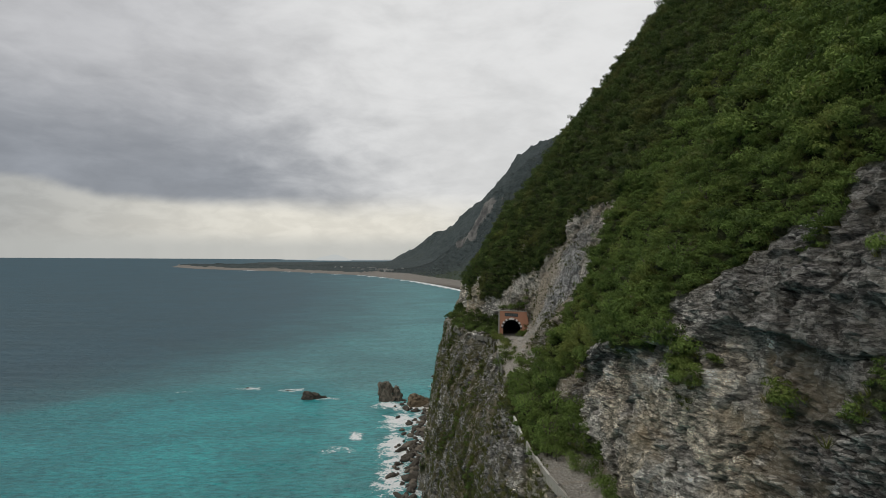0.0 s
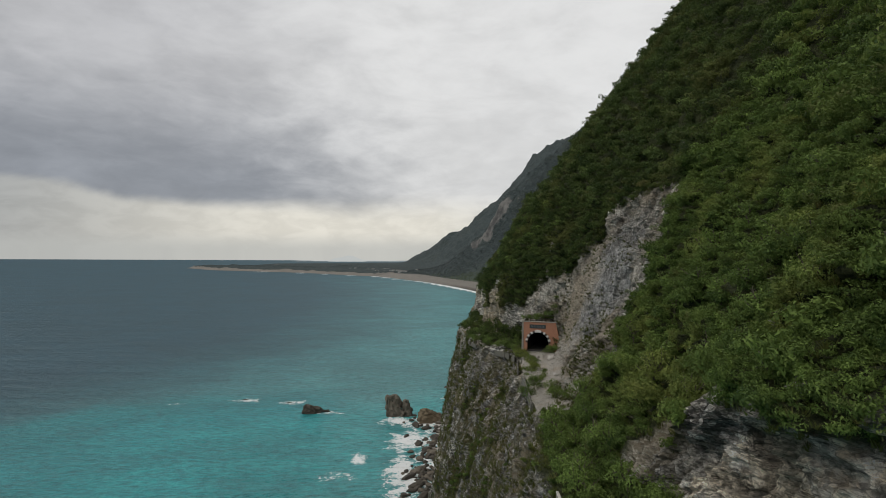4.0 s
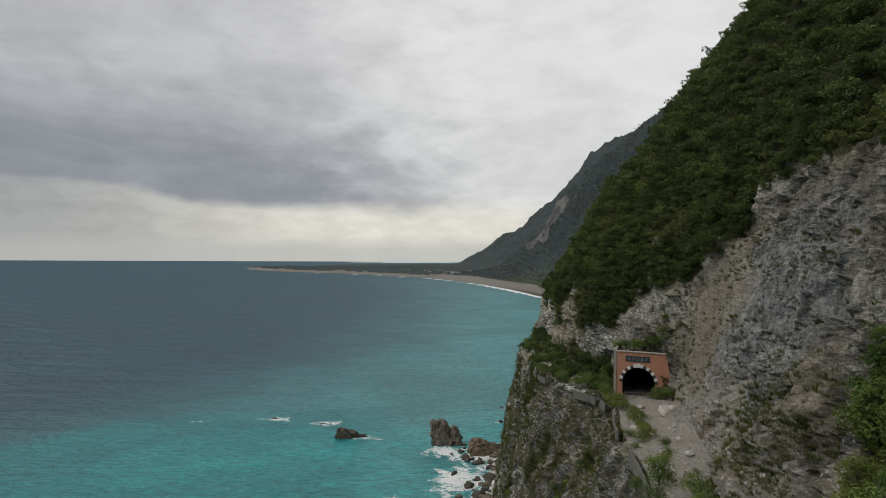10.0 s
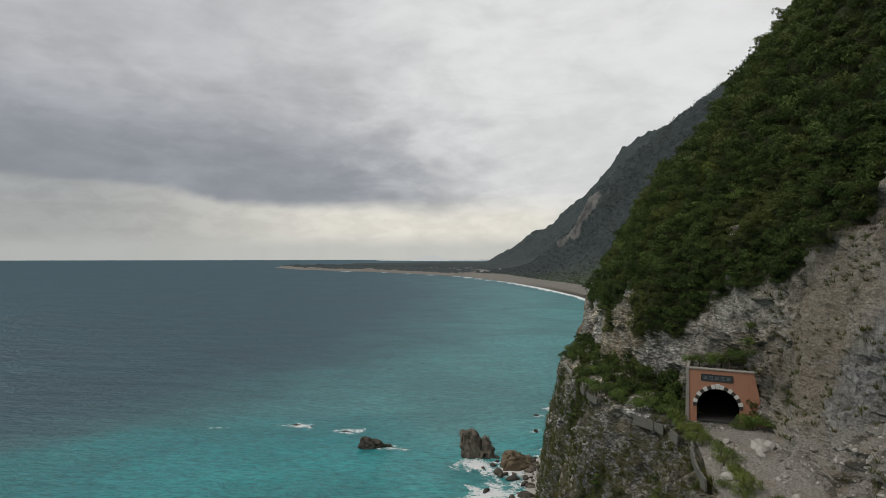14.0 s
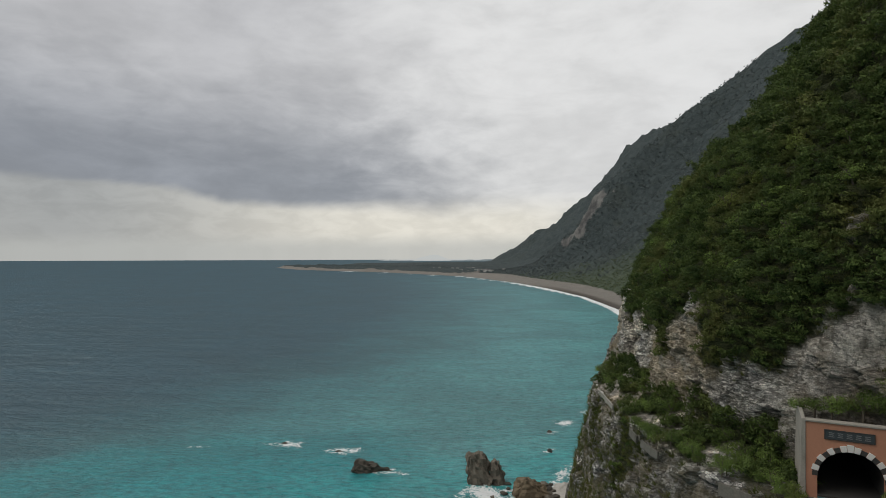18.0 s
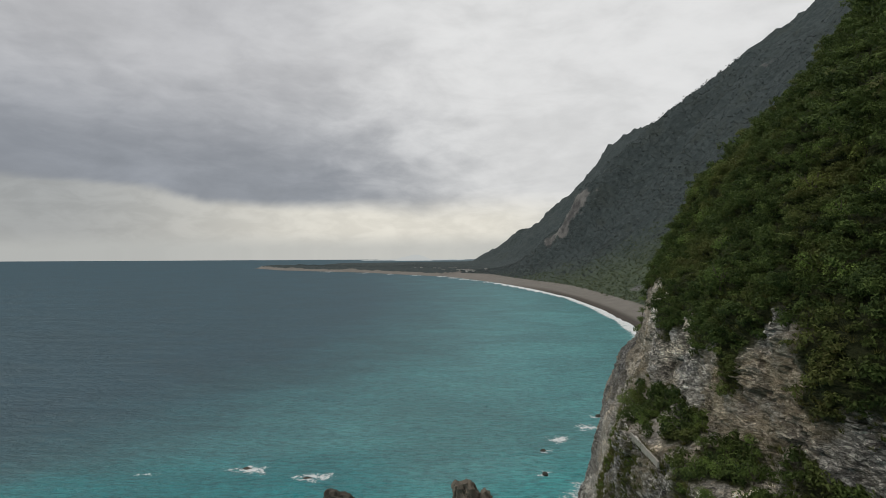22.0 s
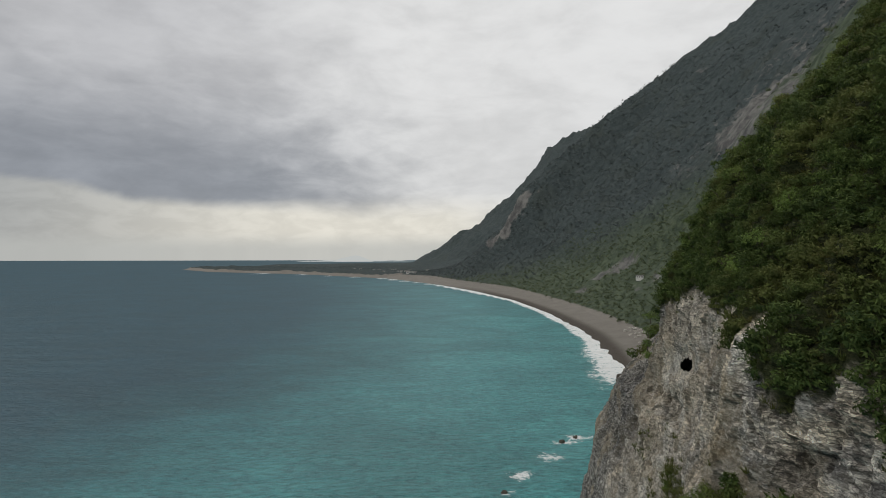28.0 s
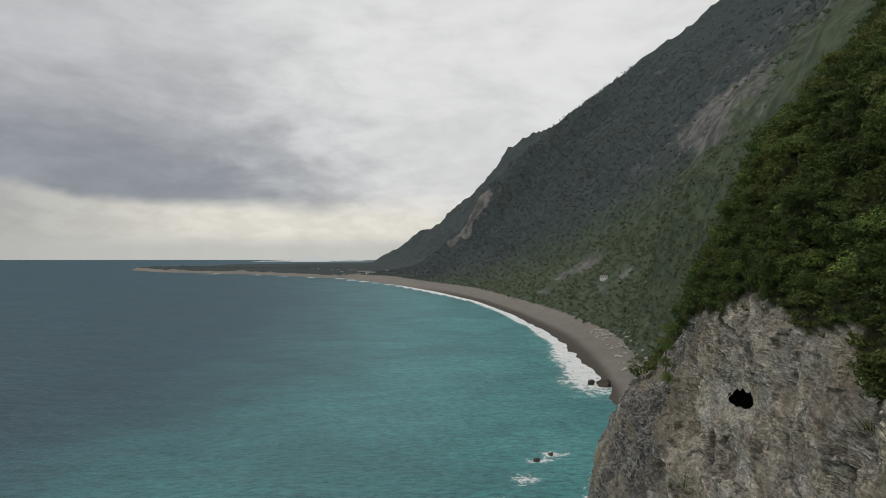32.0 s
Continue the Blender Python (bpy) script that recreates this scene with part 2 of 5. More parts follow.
    crack = g.math("MULTIPLY", crack, g.ramp(g.noise(p, 0.25, 4.0, 0.6), 0.42, 0.58))
    rock = g.mix(g.math("MULTIPLY", crack, 0.8), rock, (0.030, 0.030, 0.031))
    # shattered stretches
    speck = g.mix(g.ramp(tone, 0.42, 0.58), (0.060, 0.057, 0.053), (0.66, 0.625, 0.56))
    speck = g.mix(g.math("MULTIPLY", g.ramp(joint, 0.05, 0.0), 0.35), speck, (0.045, 0.044, 0.042))
    rubble = g.math("SUBTRACT", g.noise(p, 0.10, 5.0, 0.62, 0.5), g.math("MULTIPLY", g.attr("pale"), 0.10))
    rock = g.mix(g.math("MULTIPLY", g.ramp(rubble, 0.45, 0.53), 0.45), rock, speck)
    rock = g.mix(g.math("MULTIPLY", g.ramp(broad, 0.53, 0.62), 0.48), rock, (0.43, 0.355, 0.24))
    rock = g.mix(g.math("MULTIPLY", g.ramp(patch, 0.56, 0.68), 0.42), rock, (0.12, 0.105, 0.078))
    cream = g.math("MULTIPLY", g.ramp(g.noise(p, 0.13, 5.0, 0.6, 0.6), 0.45, 0.56), g.ramp(g.attr("pale"), 0.1, 0.7))
    rock = g.mix(g.math("MULTIPLY", cream, 0.65), rock, g.vmath("MULTIPLY", rock, (1.12, 1.01, 0.84)))
    # freshly broken stone where the slope has slid: buff and pale grey, with a slab of slate
    fresh = g.vmath("MULTIPLY", g.mix(g.ramp(zone, 0.42, 0.60), (0.30, 0.275, 0.235), (0.52, 0.485, 0.43)), g.ramp(g.math("ADD", g.math("MULTIPLY", fall, 0.55), g.math("MULTIPLY", grain, 0.45)), 0.42, 0.58, 0.50, 1.45))
    fresh = g.vmath("MULTIPLY", fresh, g.ramp(g.attr("facet"), 0.0, 1.0, 0.66, 1.22))
    fresh = g.mix(g.math("MULTIPLY", g.ramp(patch, 0.48, 0.56), 0.40), fresh, (0.40, 0.31, 0.21))
    fresh = g.mix(g.math("MULTIPLY", crack, 0.7), fresh, (0.05, 0.048, 0.045))
    fresh = g.mix(g.math("MULTIPLY", g.attr("buff"), 0.85), fresh, g.mix(g.ramp(grain, 0.36, 0.64), (0.24, 0.200, 0.152), (0.60, 0.515, 0.405)))
    blue = g.mix(g.ramp(fall, 0.40, 0.60), (0.185, 0.187, 0.192), (0.58, 0.58, 0.585))
    blue = g.mix(g.math("MULTIPLY", g.ramp(fall, 0.57, 0.66), 0.75), blue, (0.72, 0.70, 0.65))
    fresh = g.mix(g.math("MULTIPLY", g.attr("slate"), 0.85), fresh, blue)
    rock = g.mix(g.attr("fresh"), rock, fresh)
    # dirt and crevice shade, both painted dark where blocks meet
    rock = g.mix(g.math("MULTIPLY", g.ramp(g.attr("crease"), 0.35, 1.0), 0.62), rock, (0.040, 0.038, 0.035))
    # streaks that water leaves down the face
    run = g.noise(stretched(g, p, 0.9, 0.9, 0.05), 0.8, 6.0, 0.65)
    rock = g.mix(g.math("MULTIPLY", g.ramp(run, 0.56, 0.72), 0.30), rock, (0.055, 0.054, 0.052))
    moss = g.math("MULTIPLY", g.ramp(g.noise(p, 0.33, 8.0, 0.7), 0.45, 0.56), g.attr("moss"))
    rock = g.mix(moss, rock, g.mix(g.ramp(grain, 0.38, 0.62), (0.045, 0.045, 0.022), (0.19, 0.165, 0.088)))
    soil = g.mix(g.ramp(grain, 0.35, 0.65), (0.014, 0.022, 0.008), (0.075, 0.085, 0.032))
    col = g.mix(g.attr("veg"), rock, soil)
    dirt = g.mix(g.ramp(grain, 0.38, 0.62), (0.25, 0.232, 0.20), (0.58, 0.54, 0.475))
    dirt = g.mix(g.math("MULTIPLY", g.ramp(patch, 0.5, 0.62), 0.6), dirt, (0.40, 0.33, 0.25))
    col = g.mix(g.attr("talus"), col, dirt)
    h = g.math("ADD", g.math("ADD", strata, g.math("MULTIPLY", g.math("ADD", slab, flakes), 0.35)), g.math("ADD", g.math("MULTIPLY", grain, 0.5), g.math("MULTIPLY", chip, 0.18)))
    return surface(g, col, 0.9, h, 1.0, 0.9, spec=0.2)


def paint_leaf(low, high, warm):
    def paint(g):
        tint = g.attr("tint")
        isle = g.n("ShaderNodeNewGeometry").outputs["Random Per Island"]
        p = place(g)
        col = g.mix(g.math("POWER", g.math("ADD", g.math("MULTIPLY", tint, 0.58), g.math("MULTIPLY", isle, 0.42)), 1.6), low, high)
        patch = g.ramp(g.noise(p, 0.06, 3.0, 0.6), 0.50, 0.68)
        col = g.mix(g.math("MULTIPLY", patch, 0.45), col, warm)
        deep = g.ramp(g.noise(p, 0.14, 5.0, 0.6, 0.5), 0.50, 0.60)
        col = g.mix(g.math("MULTIPLY", deep, 0.48), col, tuple(0.35 * (a + b) for a, b in zip(low, high)))
        dry = g.ramp(g.noise(p, 0.23, 4.0, 0.6, 0.4), 0.60, 0.68)
        col = g.mix(g.math("MULTIPLY", dry, 0.5), col, (0.115, 0.100, 0.045))
        brown = g.ramp(tint, 0.93, 0.99)
        col = g.mix(brown, col, (0.11, 0.085, 0.035))
        node = surface(g, col, 0.7, spec=0.12)
        back = g.n("ShaderNodeBsdfTranslucent", Color=g.mix(0.5, col, high))
        return g.n("ShaderNodeMixShader", Fac=0.22, i1=node.outputs[0], i2=back.outputs[0])
    return paint


def paint_sea(g):
    p = place(g)
    sep = g.n("ShaderNodeSeparateXYZ", Vector=p)
    x, y, z = sep.outputs
    warp = g.math("MULTIPLY", g.math("SUBTRACT", g.noise(p, 0.012, 5.0, 0.6), 0.5), 70.0)
    warp2 = g.math("MULTIPLY", g.math("SUBTRACT", g.noise(stretched(g, p, 1.0, 3.0, 1.0), 0.02, 4.0, 0.6), 0.5), 60.0)
    bay = g.ramp(g.math("ADD", g.attr("shoal"), g.math("MULTIPLY", g.math("ADD", warp, warp2), 0.0035)), 0.10, 0.90)
    deep = g.mix(g.noise(stretched(g, p, 1.0, 2.5, 1.0), 0.006, 5.0, 0.6), (0.005, 0.034, 0.055), (0.011, 0.052, 0.076))
    blue = g.mix(g.noise(p, 0.03, 5.0, 0.6), (0.058, 0.250, 0.258), (0.108, 0.350, 0.345))
    col = g.mix(bay, deep, blue)
    near = g.ramp(g.math("ADD", g.attr("near"), g.math("MULTIPLY", warp2, 0.006)), 0.22, 0.92)
    col = g.mix(near, col, (0.014, 0.228, 0.244))
    milk = g.ramp(g.math("ADD", g.attr("milk"), g.math("MULTIPLY", warp2, 0.006)), 0.30, 0.95)
    col = g.mix(g.math("MULTIPLY", milk, 0.75), col, (0.020, 0.325, 0.330))
    # broad drifting bands of paler and darker water
    drift = g.noise(stretched(g, p, 0.8, 1.25, 1.0), 0.010, 7.0, 0.64, 0.9)
    col = g.vmath("MULTIPLY", col, g.ramp(drift, 0.36, 0.64, 0.84, 1.16))
    # bright crests and dark troughs of the waves, shaded into the water's colour
    wave_shading = g.noise(stretched(g, p, 0.38, 1.0, 1.0, 0.0, 0.0), 0.11, 6.0, 0.66, 0.3)
    col = g.vmath("MULTIPLY", col, g.ramp(wave_shading, 0.34, 0.66, 0.89, 1.12))
    chop_shading = g.noise(stretched(g, p, 0.40, 1.0, 1.0), 0.50, 9.0, 0.76)
    col = g.mix(g.ramp(chop_shading, 0.36, 0.60, 0.58, 0.0), col, (0.0, 0.012, 0.016))
    froth = g.noise(p, 0.16, 10.0, 0.72, 0.6)
    lace = g.noise(p, 0.9, 6.0, 0.7, 0.4)
    spray = g.math("ADD", g.math("MULTIPLY", g.math("SUBTRACT", froth, 0.5), 2.6), g.math("MULTIPLY", g.math("SUBTRACT", lace, 0.5), 1.6))
    foam = g.ramp(g.math("ADD", g.attr("foam"), g.math("MULTIPLY", spray, g.ramp(g.attr("foam"), 0.02, 0.25))), 0.50, 0.74)
    col = g.mix(foam, col, (0.80, 0.82, 0.82))
    ripple = g.noise(stretched(g, p, 0.5, 1.0, 1.0), 0.30, 8.0, 0.66)
    swell = g.noise(stretched(g, p, 0.4, 1.0, 1.0), 0.05, 5.0, 0.62)
    h = g.math("ADD", g.math("MULTIPLY", ripple, 1.0), g.math("MULTIPLY", swell, 3.0))
    b = g.n("ShaderNodeBump", Height=h, Strength=0.9, Distance=2.2).outputs[0]
    body = g.n("ShaderNodeBsdfDiffuse", Color=col, Normal=b)
    shine = g.n("ShaderNodeBsdfGlossy", Color=(0.80, 0.95, 1.0, 1), Roughness=0.28, Normal=b)
    fres = g.n("ShaderNodeFresnel", IOR=1.33, Normal=b).outputs[0]
    fac = g.math("MULTIPLY", g.math("MULTIPLY", fres, 0.165), g.math("SUBTRACT", 1.0, foam))
    return g.n("ShaderNodeMixShader", Fac=fac, i1=body.outputs[0], i2=shine.outputs[0])


def paint_hill(g):
    p = place(g)
    a = g.noise(p, 0.012, 6.0, 0.65, 0.5)
    b = g.noise(p, 0.09, 6.0, 0.7)
    # woodland green greyed towards blue: the air's haze is put into the colour
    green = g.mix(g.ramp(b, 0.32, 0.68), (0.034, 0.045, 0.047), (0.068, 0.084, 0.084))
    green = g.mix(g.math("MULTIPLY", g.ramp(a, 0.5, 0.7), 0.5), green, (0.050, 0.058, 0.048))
    # far and high ground keeps the haze tint, near low slopes turn greener
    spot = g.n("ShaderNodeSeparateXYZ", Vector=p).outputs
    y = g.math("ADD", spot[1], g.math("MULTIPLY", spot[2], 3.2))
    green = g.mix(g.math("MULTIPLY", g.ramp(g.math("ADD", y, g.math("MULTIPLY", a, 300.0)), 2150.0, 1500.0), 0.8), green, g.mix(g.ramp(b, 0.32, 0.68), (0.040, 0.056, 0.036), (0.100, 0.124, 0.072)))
    stone = g.mix(g.ramp(g.noise(stretched(g, p, 1, 1, 0.5), 0.05, 7.0, 0.7), 0.35, 0.65), (0.07, 0.07, 0.07), (0.185, 0.182, 0.172))
    bare = g.ramp(g.math("ADD", g.attr("bare"), g.math("MULTIPLY", g.math("SUBTRACT", g.noise(stretched(g, p, 1.0, 0.6, 0.5), 0.06, 7.0, 0.75), 0.5), 1.3)), 0.42, 0.60)
    col = g.mix(bare, green, stone)
    sand = g.mix(g.noise(p, 0.05, 6.0, 0.6), (0.15, 0.138, 0.122), (0.25, 0.235, 0.212))
    sand = g.mix(g.attr("wet"), sand, (0.085, 0.076, 0.066))
    col = g.mix(g.ramp(g.math("ADD", g.attr("sand"), g.math("MULTIPLY", g.math("SUBTRACT", b, 0.5), 0.4)), 0.4, 0.6), col, sand)
    node = surface(g, col, 0.95, g.math("ADD", b, g.math("MULTIPLY", a, 2.0)), 0.5, 5.0, spec=0.1)
    return node


def paint_plain(base, vary=0.25, rough=0.85, scale=1.5, bump=0.25, spec=0.3, stain=(0.08, 0.075, 0.065), stained=0.35):
    def paint(g):
        p = place(g)
        fine = g.noise(p, scale * 6, 6.0, 0.65)
        wide = g.noise(stretched(g, p, 1.0, 1.0, 0.35), scale * 0.5, 5.0, 0.6)
        dark = tuple(c * (1 - vary) for c in base)
        pale = tuple(min(1.0, c * (1 + vary)) for c in base)
        col = g.mix(fine, dark, pale)
        col = g.mix(g.math("MULTIPLY", g.ramp(wide, 0.52, 0.72), stained), col, stain)
        return surface(g, col, rough, fine, bump, 0.03, spec=spec)
    return paint


MAT_CLIFF = material("weathered_limestone", paint_cliff)
MAT_LEAF = material("evergreen_leaves", paint_leaf((0.012, 0.030, 0.009), (0.235, 0.330, 0.080), (0.250, 0.250, 0.066)))
MAT_WOOD = material("woodland_leaves", paint_leaf((0.010, 0.024, 0.008), (0.158, 0.215, 0.060), (0.178, 0.160, 0.054)))
# leaves of the far slope, with distance haze mixed into their blue-grey colour
MAT_HAZY_HILLWOOD = material("hazy_hillside_leaves", paint_leaf((0.090, 0.110, 0.114), (0.172, 0.200, 0.196), (0.172, 0.184, 0.160)))
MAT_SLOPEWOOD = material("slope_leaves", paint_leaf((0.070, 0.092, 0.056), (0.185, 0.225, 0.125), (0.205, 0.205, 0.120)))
MAT_GRASS = material("grass_blades", paint_leaf((0.055, 0.075, 0.018), (0.170, 0.175, 0.055), (0.20, 0.15, 0.055)))
MAT_BARK = material("bark", paint_plain((0.10, 0.085, 0.065)))
MAT_SEA = material("sea_water", paint_sea)
MAT_HILL = material("hazy_wooded_hill", paint_hill)
MAT_BOULDER = material("dark_boulder", paint_plain((0.078, 0.069, 0.056), 0.6, 0.85, 0.5, 0.7, stain=(0.03, 0.028, 0.025), stained=0.7))
MAT_RUBBLE = material("broken_stone", paint_plain((0.40, 0.38, 0.345), 0.35, 0.9, 0.8, 0.5))
MAT_ORANGE = material("terracotta_plaster", paint_plain((0.40, 0.195, 0.125), 0.15, 0.9, 0.9, 0.2, stain=(0.25, 0.12, 0.075), stained=0.4))
MAT_CONCRETE = material("old_concrete", paint_plain((0.29, 0.27, 0.235), 0.25, 0.9, 0.9, 0.3, stain=(0.10, 0.095, 0.08), stained=0.6))
MAT_WHITE = material("white_stone", paint_plain((0.62, 0.61, 0.58), 0.12, 0.8, 2.0, 0.2))
MAT_DARK = material("dark_stone", paint_plain((0.050, 0.048, 0.045), 0.3, 0.8, 2.0, 0.2))
MAT_SLATE = material("slate_plaque", paint_plain((0.045, 0.055, 0.062), 0.3, 0.5, 2.0, 0.1))
MAT_LETTER = material("worn_lettering", paint_plain((0.16, 0.17, 0.17), 0.2, 0.7, 2.0, 0.1))
MAT_LINING = material("tunnel_lining", paint_plain((0.045, 0.043, 0.04), 0.3, 0.9, 0.8, 0.3))
MAT_PAINT = material("white_paint", paint_plain((0.66, 0.65, 0.62), 0.1, 0.7, 2.0, 0.1))


def paint_haze(g):
    # land beyond the horizon, seen only as a pale shape in the air
    return g.n("ShaderNodeEmission", Color=(0.50, 0.52, 0.51, 1), Strength=1.0)


MAT_HAZE = material("distant_haze", paint_haze)

# ---- the cliff: profiles along the coast, (x, z) from below the water to the crest ----
LEVELS = (-8, 20, 45, 61.3, 61.8, 70, 78, 90, 104, 130, 170, 230, 320, 300, -6)
PROFILES = (
    (-420, (30, 34, 37, 40, 47, 50, 51, 56, 66, 86, 116, 160, 225), {}),
    (-60, (20, 24, 27, 30, 37, 40, 41, 46, 56, 76, 106, 150, 215), {}),
    (20, (18, 22, 25, 28, 34, 35, 35, 39, 46, 66, 96, 141, 205), {}),
    (45, (14, 18, 21, 25, 31, 33, 33.6, 37, 45, 65, 95, 140, 205), {}),
    (58, (12, 16, 19, 23.5, 28.5, 28.3, 29.3, 37, 48, 68, 98, 142, 207), {}),
    (75, (11, 15, 18.5, 22.5, 28.5, 30.2, 32.5, 41, 51, 70, 100, 144, 208), {}),
    (95, (11, 15, 19, 23.5, 29.5, 34, 39, 47, 56, 75, 104, 148, 212), {}),
    (120, (13, 17, 22, 27, 33.5, 39, 44, 51, 60, 79, 107, 150, 214), {}),
    (138, (14, 18, 24, 29.5, 36.5, 43, 47.5, 53.5, 60, 79, 108, 151, 215), {}),
    (150, (14, 19, 25, 31, 38.5, 45, 49, 54.5, 61, 79, 108, 151, 215), {}),
    (168, (13, 18, 25, 33, 42, 46, 48.5, 53, 60, 78, 107, 150, 214), {}),
    (182, (12, 17, 25, 35.5, 48, 48.5, 49, 52, 58, 77, 106, 149, 213), {}),
    (186, (12, 17, 25, 35.5, 48, 48.5, 49, 52, 58, 76.5, 105, 149, 213), {}),
    (195, (12, 17, 24, 31, 40, 41, 43.5, 49, 57, 76, 104, 148, 212), {6: 75}),
    (207, (12, 17, 22.5, 26.5, 36, 36.5, 37.5, 45.5, 54, 73, 102, 147, 211), {4: 63.5}),
    (220, (13, 17, 22, 25.5, 34.5, 35.5, 36, 43, 51.5, 71, 101, 146, 210), {4: 64}),
    (240, (15, 18, 22, 25.5, 31, 34, 34.8, 42.5, 51.5, 71, 101, 146, 210), {3: 60.8, 4: 63.5}),
    (254, (18, 20, 24, 28.5, 32, 34, 34.8, 43, 52, 72, 102, 147, 210), {3: 59.6, 4: 62.5}),
    (264, (20, 23, 28, 32.5, 34.5, 36.5, 38, 45, 54, 73, 103, 147, 211), {3: 59, 4: 62}),
    (280, (24, 28, 34, 38.5, 40, 42, 43.5, 49, 56, 79, 111, 154, 219), {3: 59}),
    (297, (24, 30, 36.5, 43, 45.7, 47.2, 48, 52.5, 60, 87, 117, 158, 224), {3: 59}),
    (312, (23.5, 30, 36, 43, 46.5, 49.7, 50.5, 55, 63, 90, 120, 159, 227), {3: 59}),
    (325, (26, 33, 39, 46, 50, 56, 58.5, 63, 71, 96, 124, 163, 232), {3: 59}),
    (345, (32, 40, 47, 55.5, 61, 67, 71, 78, 86, 108, 136, 176, 246), {3: 59}),
    (370, (48, 56, 66, 74, 79, 86, 92, 101, 112, 136, 165, 207, 280), {3: 59}),
    (410, (75, 85, 95, 104, 110, 118, 125, 135, 148, 175, 205, 250, 325), {3: 59}),
    (440, (90, 100, 110, 120, 127, 135, 142, 152, 165, 192, 222, 270, 345), {3: 59}),
)


def profile_nodes(ys):
    sec = [p[0] for p in PROFILES]
    xs = np.array([p[1] for p in PROFILES], float)
    xs = np.concatenate([xs, xs[:, -1:] + 450, xs[:, -1:] + 1000], 1)
    zs = np.array([[p[2].get(k, LEVELS[k]) for k in range(len(LEVELS))] for p in PROFILES], float)
    return pchip(sec, xs, ys), pchip(sec, zs, ys)


def veg_line(y):
    """The height above which plants cover the slope."""
    return np.interp(y, (0, 35, 47, 52, 58, 77, 84, 100, 118, 124, 128, 131, 134, 150, 165, 172, 174, 184, 192, 198, 200, 205, 210, 216, 219, 221, 223.5, 226, 231, 235, 249, 254, 257, 258.5, 260, 263, 266, 268, 275, 288, 307, 318, 345, 370),
                     (105, 99, 92, 85, 79, 75, 72, 62, 66, 71, 80, 91, 102, 104, 102, 100, 95, 87, 84, 79, 74, 76, 74, 76, 80, 77, 69, 75, 76, 79, 77, 76, 75, 80, 80, 75, 75, 80, 80, 81, 80, 78, 62, 55))


def cliff_masks(p):
    """veg, fresh, moss and talus, 0 to 1, at points of the cliff."""
    x, y, z = p.T
    tall = p * (1, 1, 0.28)
    wob = fbm(p, 14, 4) * 6 + fbm(p, 3.5, 3) * 3 + fbm(tall, 9, 3) * 9 * smooth(192, 215, y)
    veg = smooth(-1.2, 1.2, z + wob - veg_line(y))
    veg = veg * (1 - smooth(0.43, 0.50, fbm(p + 55, 9, 4)) * smooth(120, 105, z) * smooth(215, 190, y))
    low = smooth(0.14, 0.30, fbm(p + 40, 11, 4) - 0.04 - 0.10 * smooth(40, 10, z)) * (z < 66)
    low = low * smooth(320, 250, y)
    hole = smooth(-0.12, 0.12, fbm(p + 70, 7, 3))
    road = smooth(59.8, 61, z) * smooth(68, 64, z)
    ledge = (smooth(68, 80, y) * smooth(124, 116, y) + smooth(190, 194, y) * smooth(262, 250, y) * hole) * road
    tuft = smooth(0.20, 0.28, fbm(p * (1, 1, 0.55) + 21, 6, 3)) * smooth(74, 80, z) * smooth(62, 50, y)
    veg = np.maximum(np.maximum(veg, tuft * 0.9), np.maximum(low * 0.9, ledge))
    scar = np.maximum(0.85 * smooth(126, 136, y) * smooth(203, 192, y), 0.55 * smooth(258, 275, y) * smooth(313, 304, y)) * smooth(62, 64, z)
    scar = np.maximum(scar, 0.5 * smooth(262, 280, y) * smooth(313, 304, y))
    talus = smooth(122, 132, y) * smooth(188, 183, y) * smooth(60.8, 61.3, z) * smooth(69, 65, z - 5 * np.exp(-((y - 152) / 9) ** 2))
    talus = np.maximum(talus, smooth(80, 72, y) * smooth(60.9, 61.2, z) * smooth(63.5, 62.3, z))
    talus = np.maximum(talus, 0.8 * smooth(232, 240, y) * smooth(262, 254, y) * road * (1 - hole))
    veg = veg * (1 - talus)
    pit = smooth(0.15, 0.3, fbm(p + 9, 6, 3)) * scar * 0.6
    moss = np.clip(0.16 + smooth(75, 45, z) * 0.70 * smooth(300, 240, y), 0, 1)
    # nothing grows in the tunnel's mouth
    u = (x - 39.0) * 0.928 - (y - 189.3) * 0.375
    d = (x - 39.0) * 0.375 + (y - 189.3) * 0.928
    veg = veg * (1 - ((u > 0.2) & (u < 8.2) & (d > -5.0) & (d < 14) & (z < 70)))
    drift = 5 * fbm(p + 31, 10, 3)
    slate = smooth(138, 144, y + drift) * smooth(168, 160, y + drift) * smooth(66, 70, z) * smooth(100, 90, z + drift)
    buff = smooth(160, 165, y + drift) * smooth(182, 175, y + drift) * smooth(92, 84, z)
    knob = np.exp(-((y - 138) / 8) ** 2 - ((z - 66) / 7.0) ** 2) + smooth(176, 182, y + drift) * smooth(200, 192, y) * smooth(80, 72, z) * 0.35
    moss = np.clip(moss + 0.6 * knob, 0, 1)
    pale = np.maximum(0.55 * smooth(188, 206, y) + 0.45 * smooth(252, 272, y), smooth(38, 46, y) * smooth(84, 77, y) * smooth(1.0, -0.5, z - overhang_line(y) + drift * 0.5))
    pale = pale - 0.75 * smooth(56, 40, y) * smooth(-1, 1, z - overhang_line(y)) - 1.5 * smooth(303, 310, y + drift) - 0.7 * smooth(62, 56, z) * smooth(290, 270, y)
    return veg, scar * (1 - pit), moss, talus, slate, buff, pale


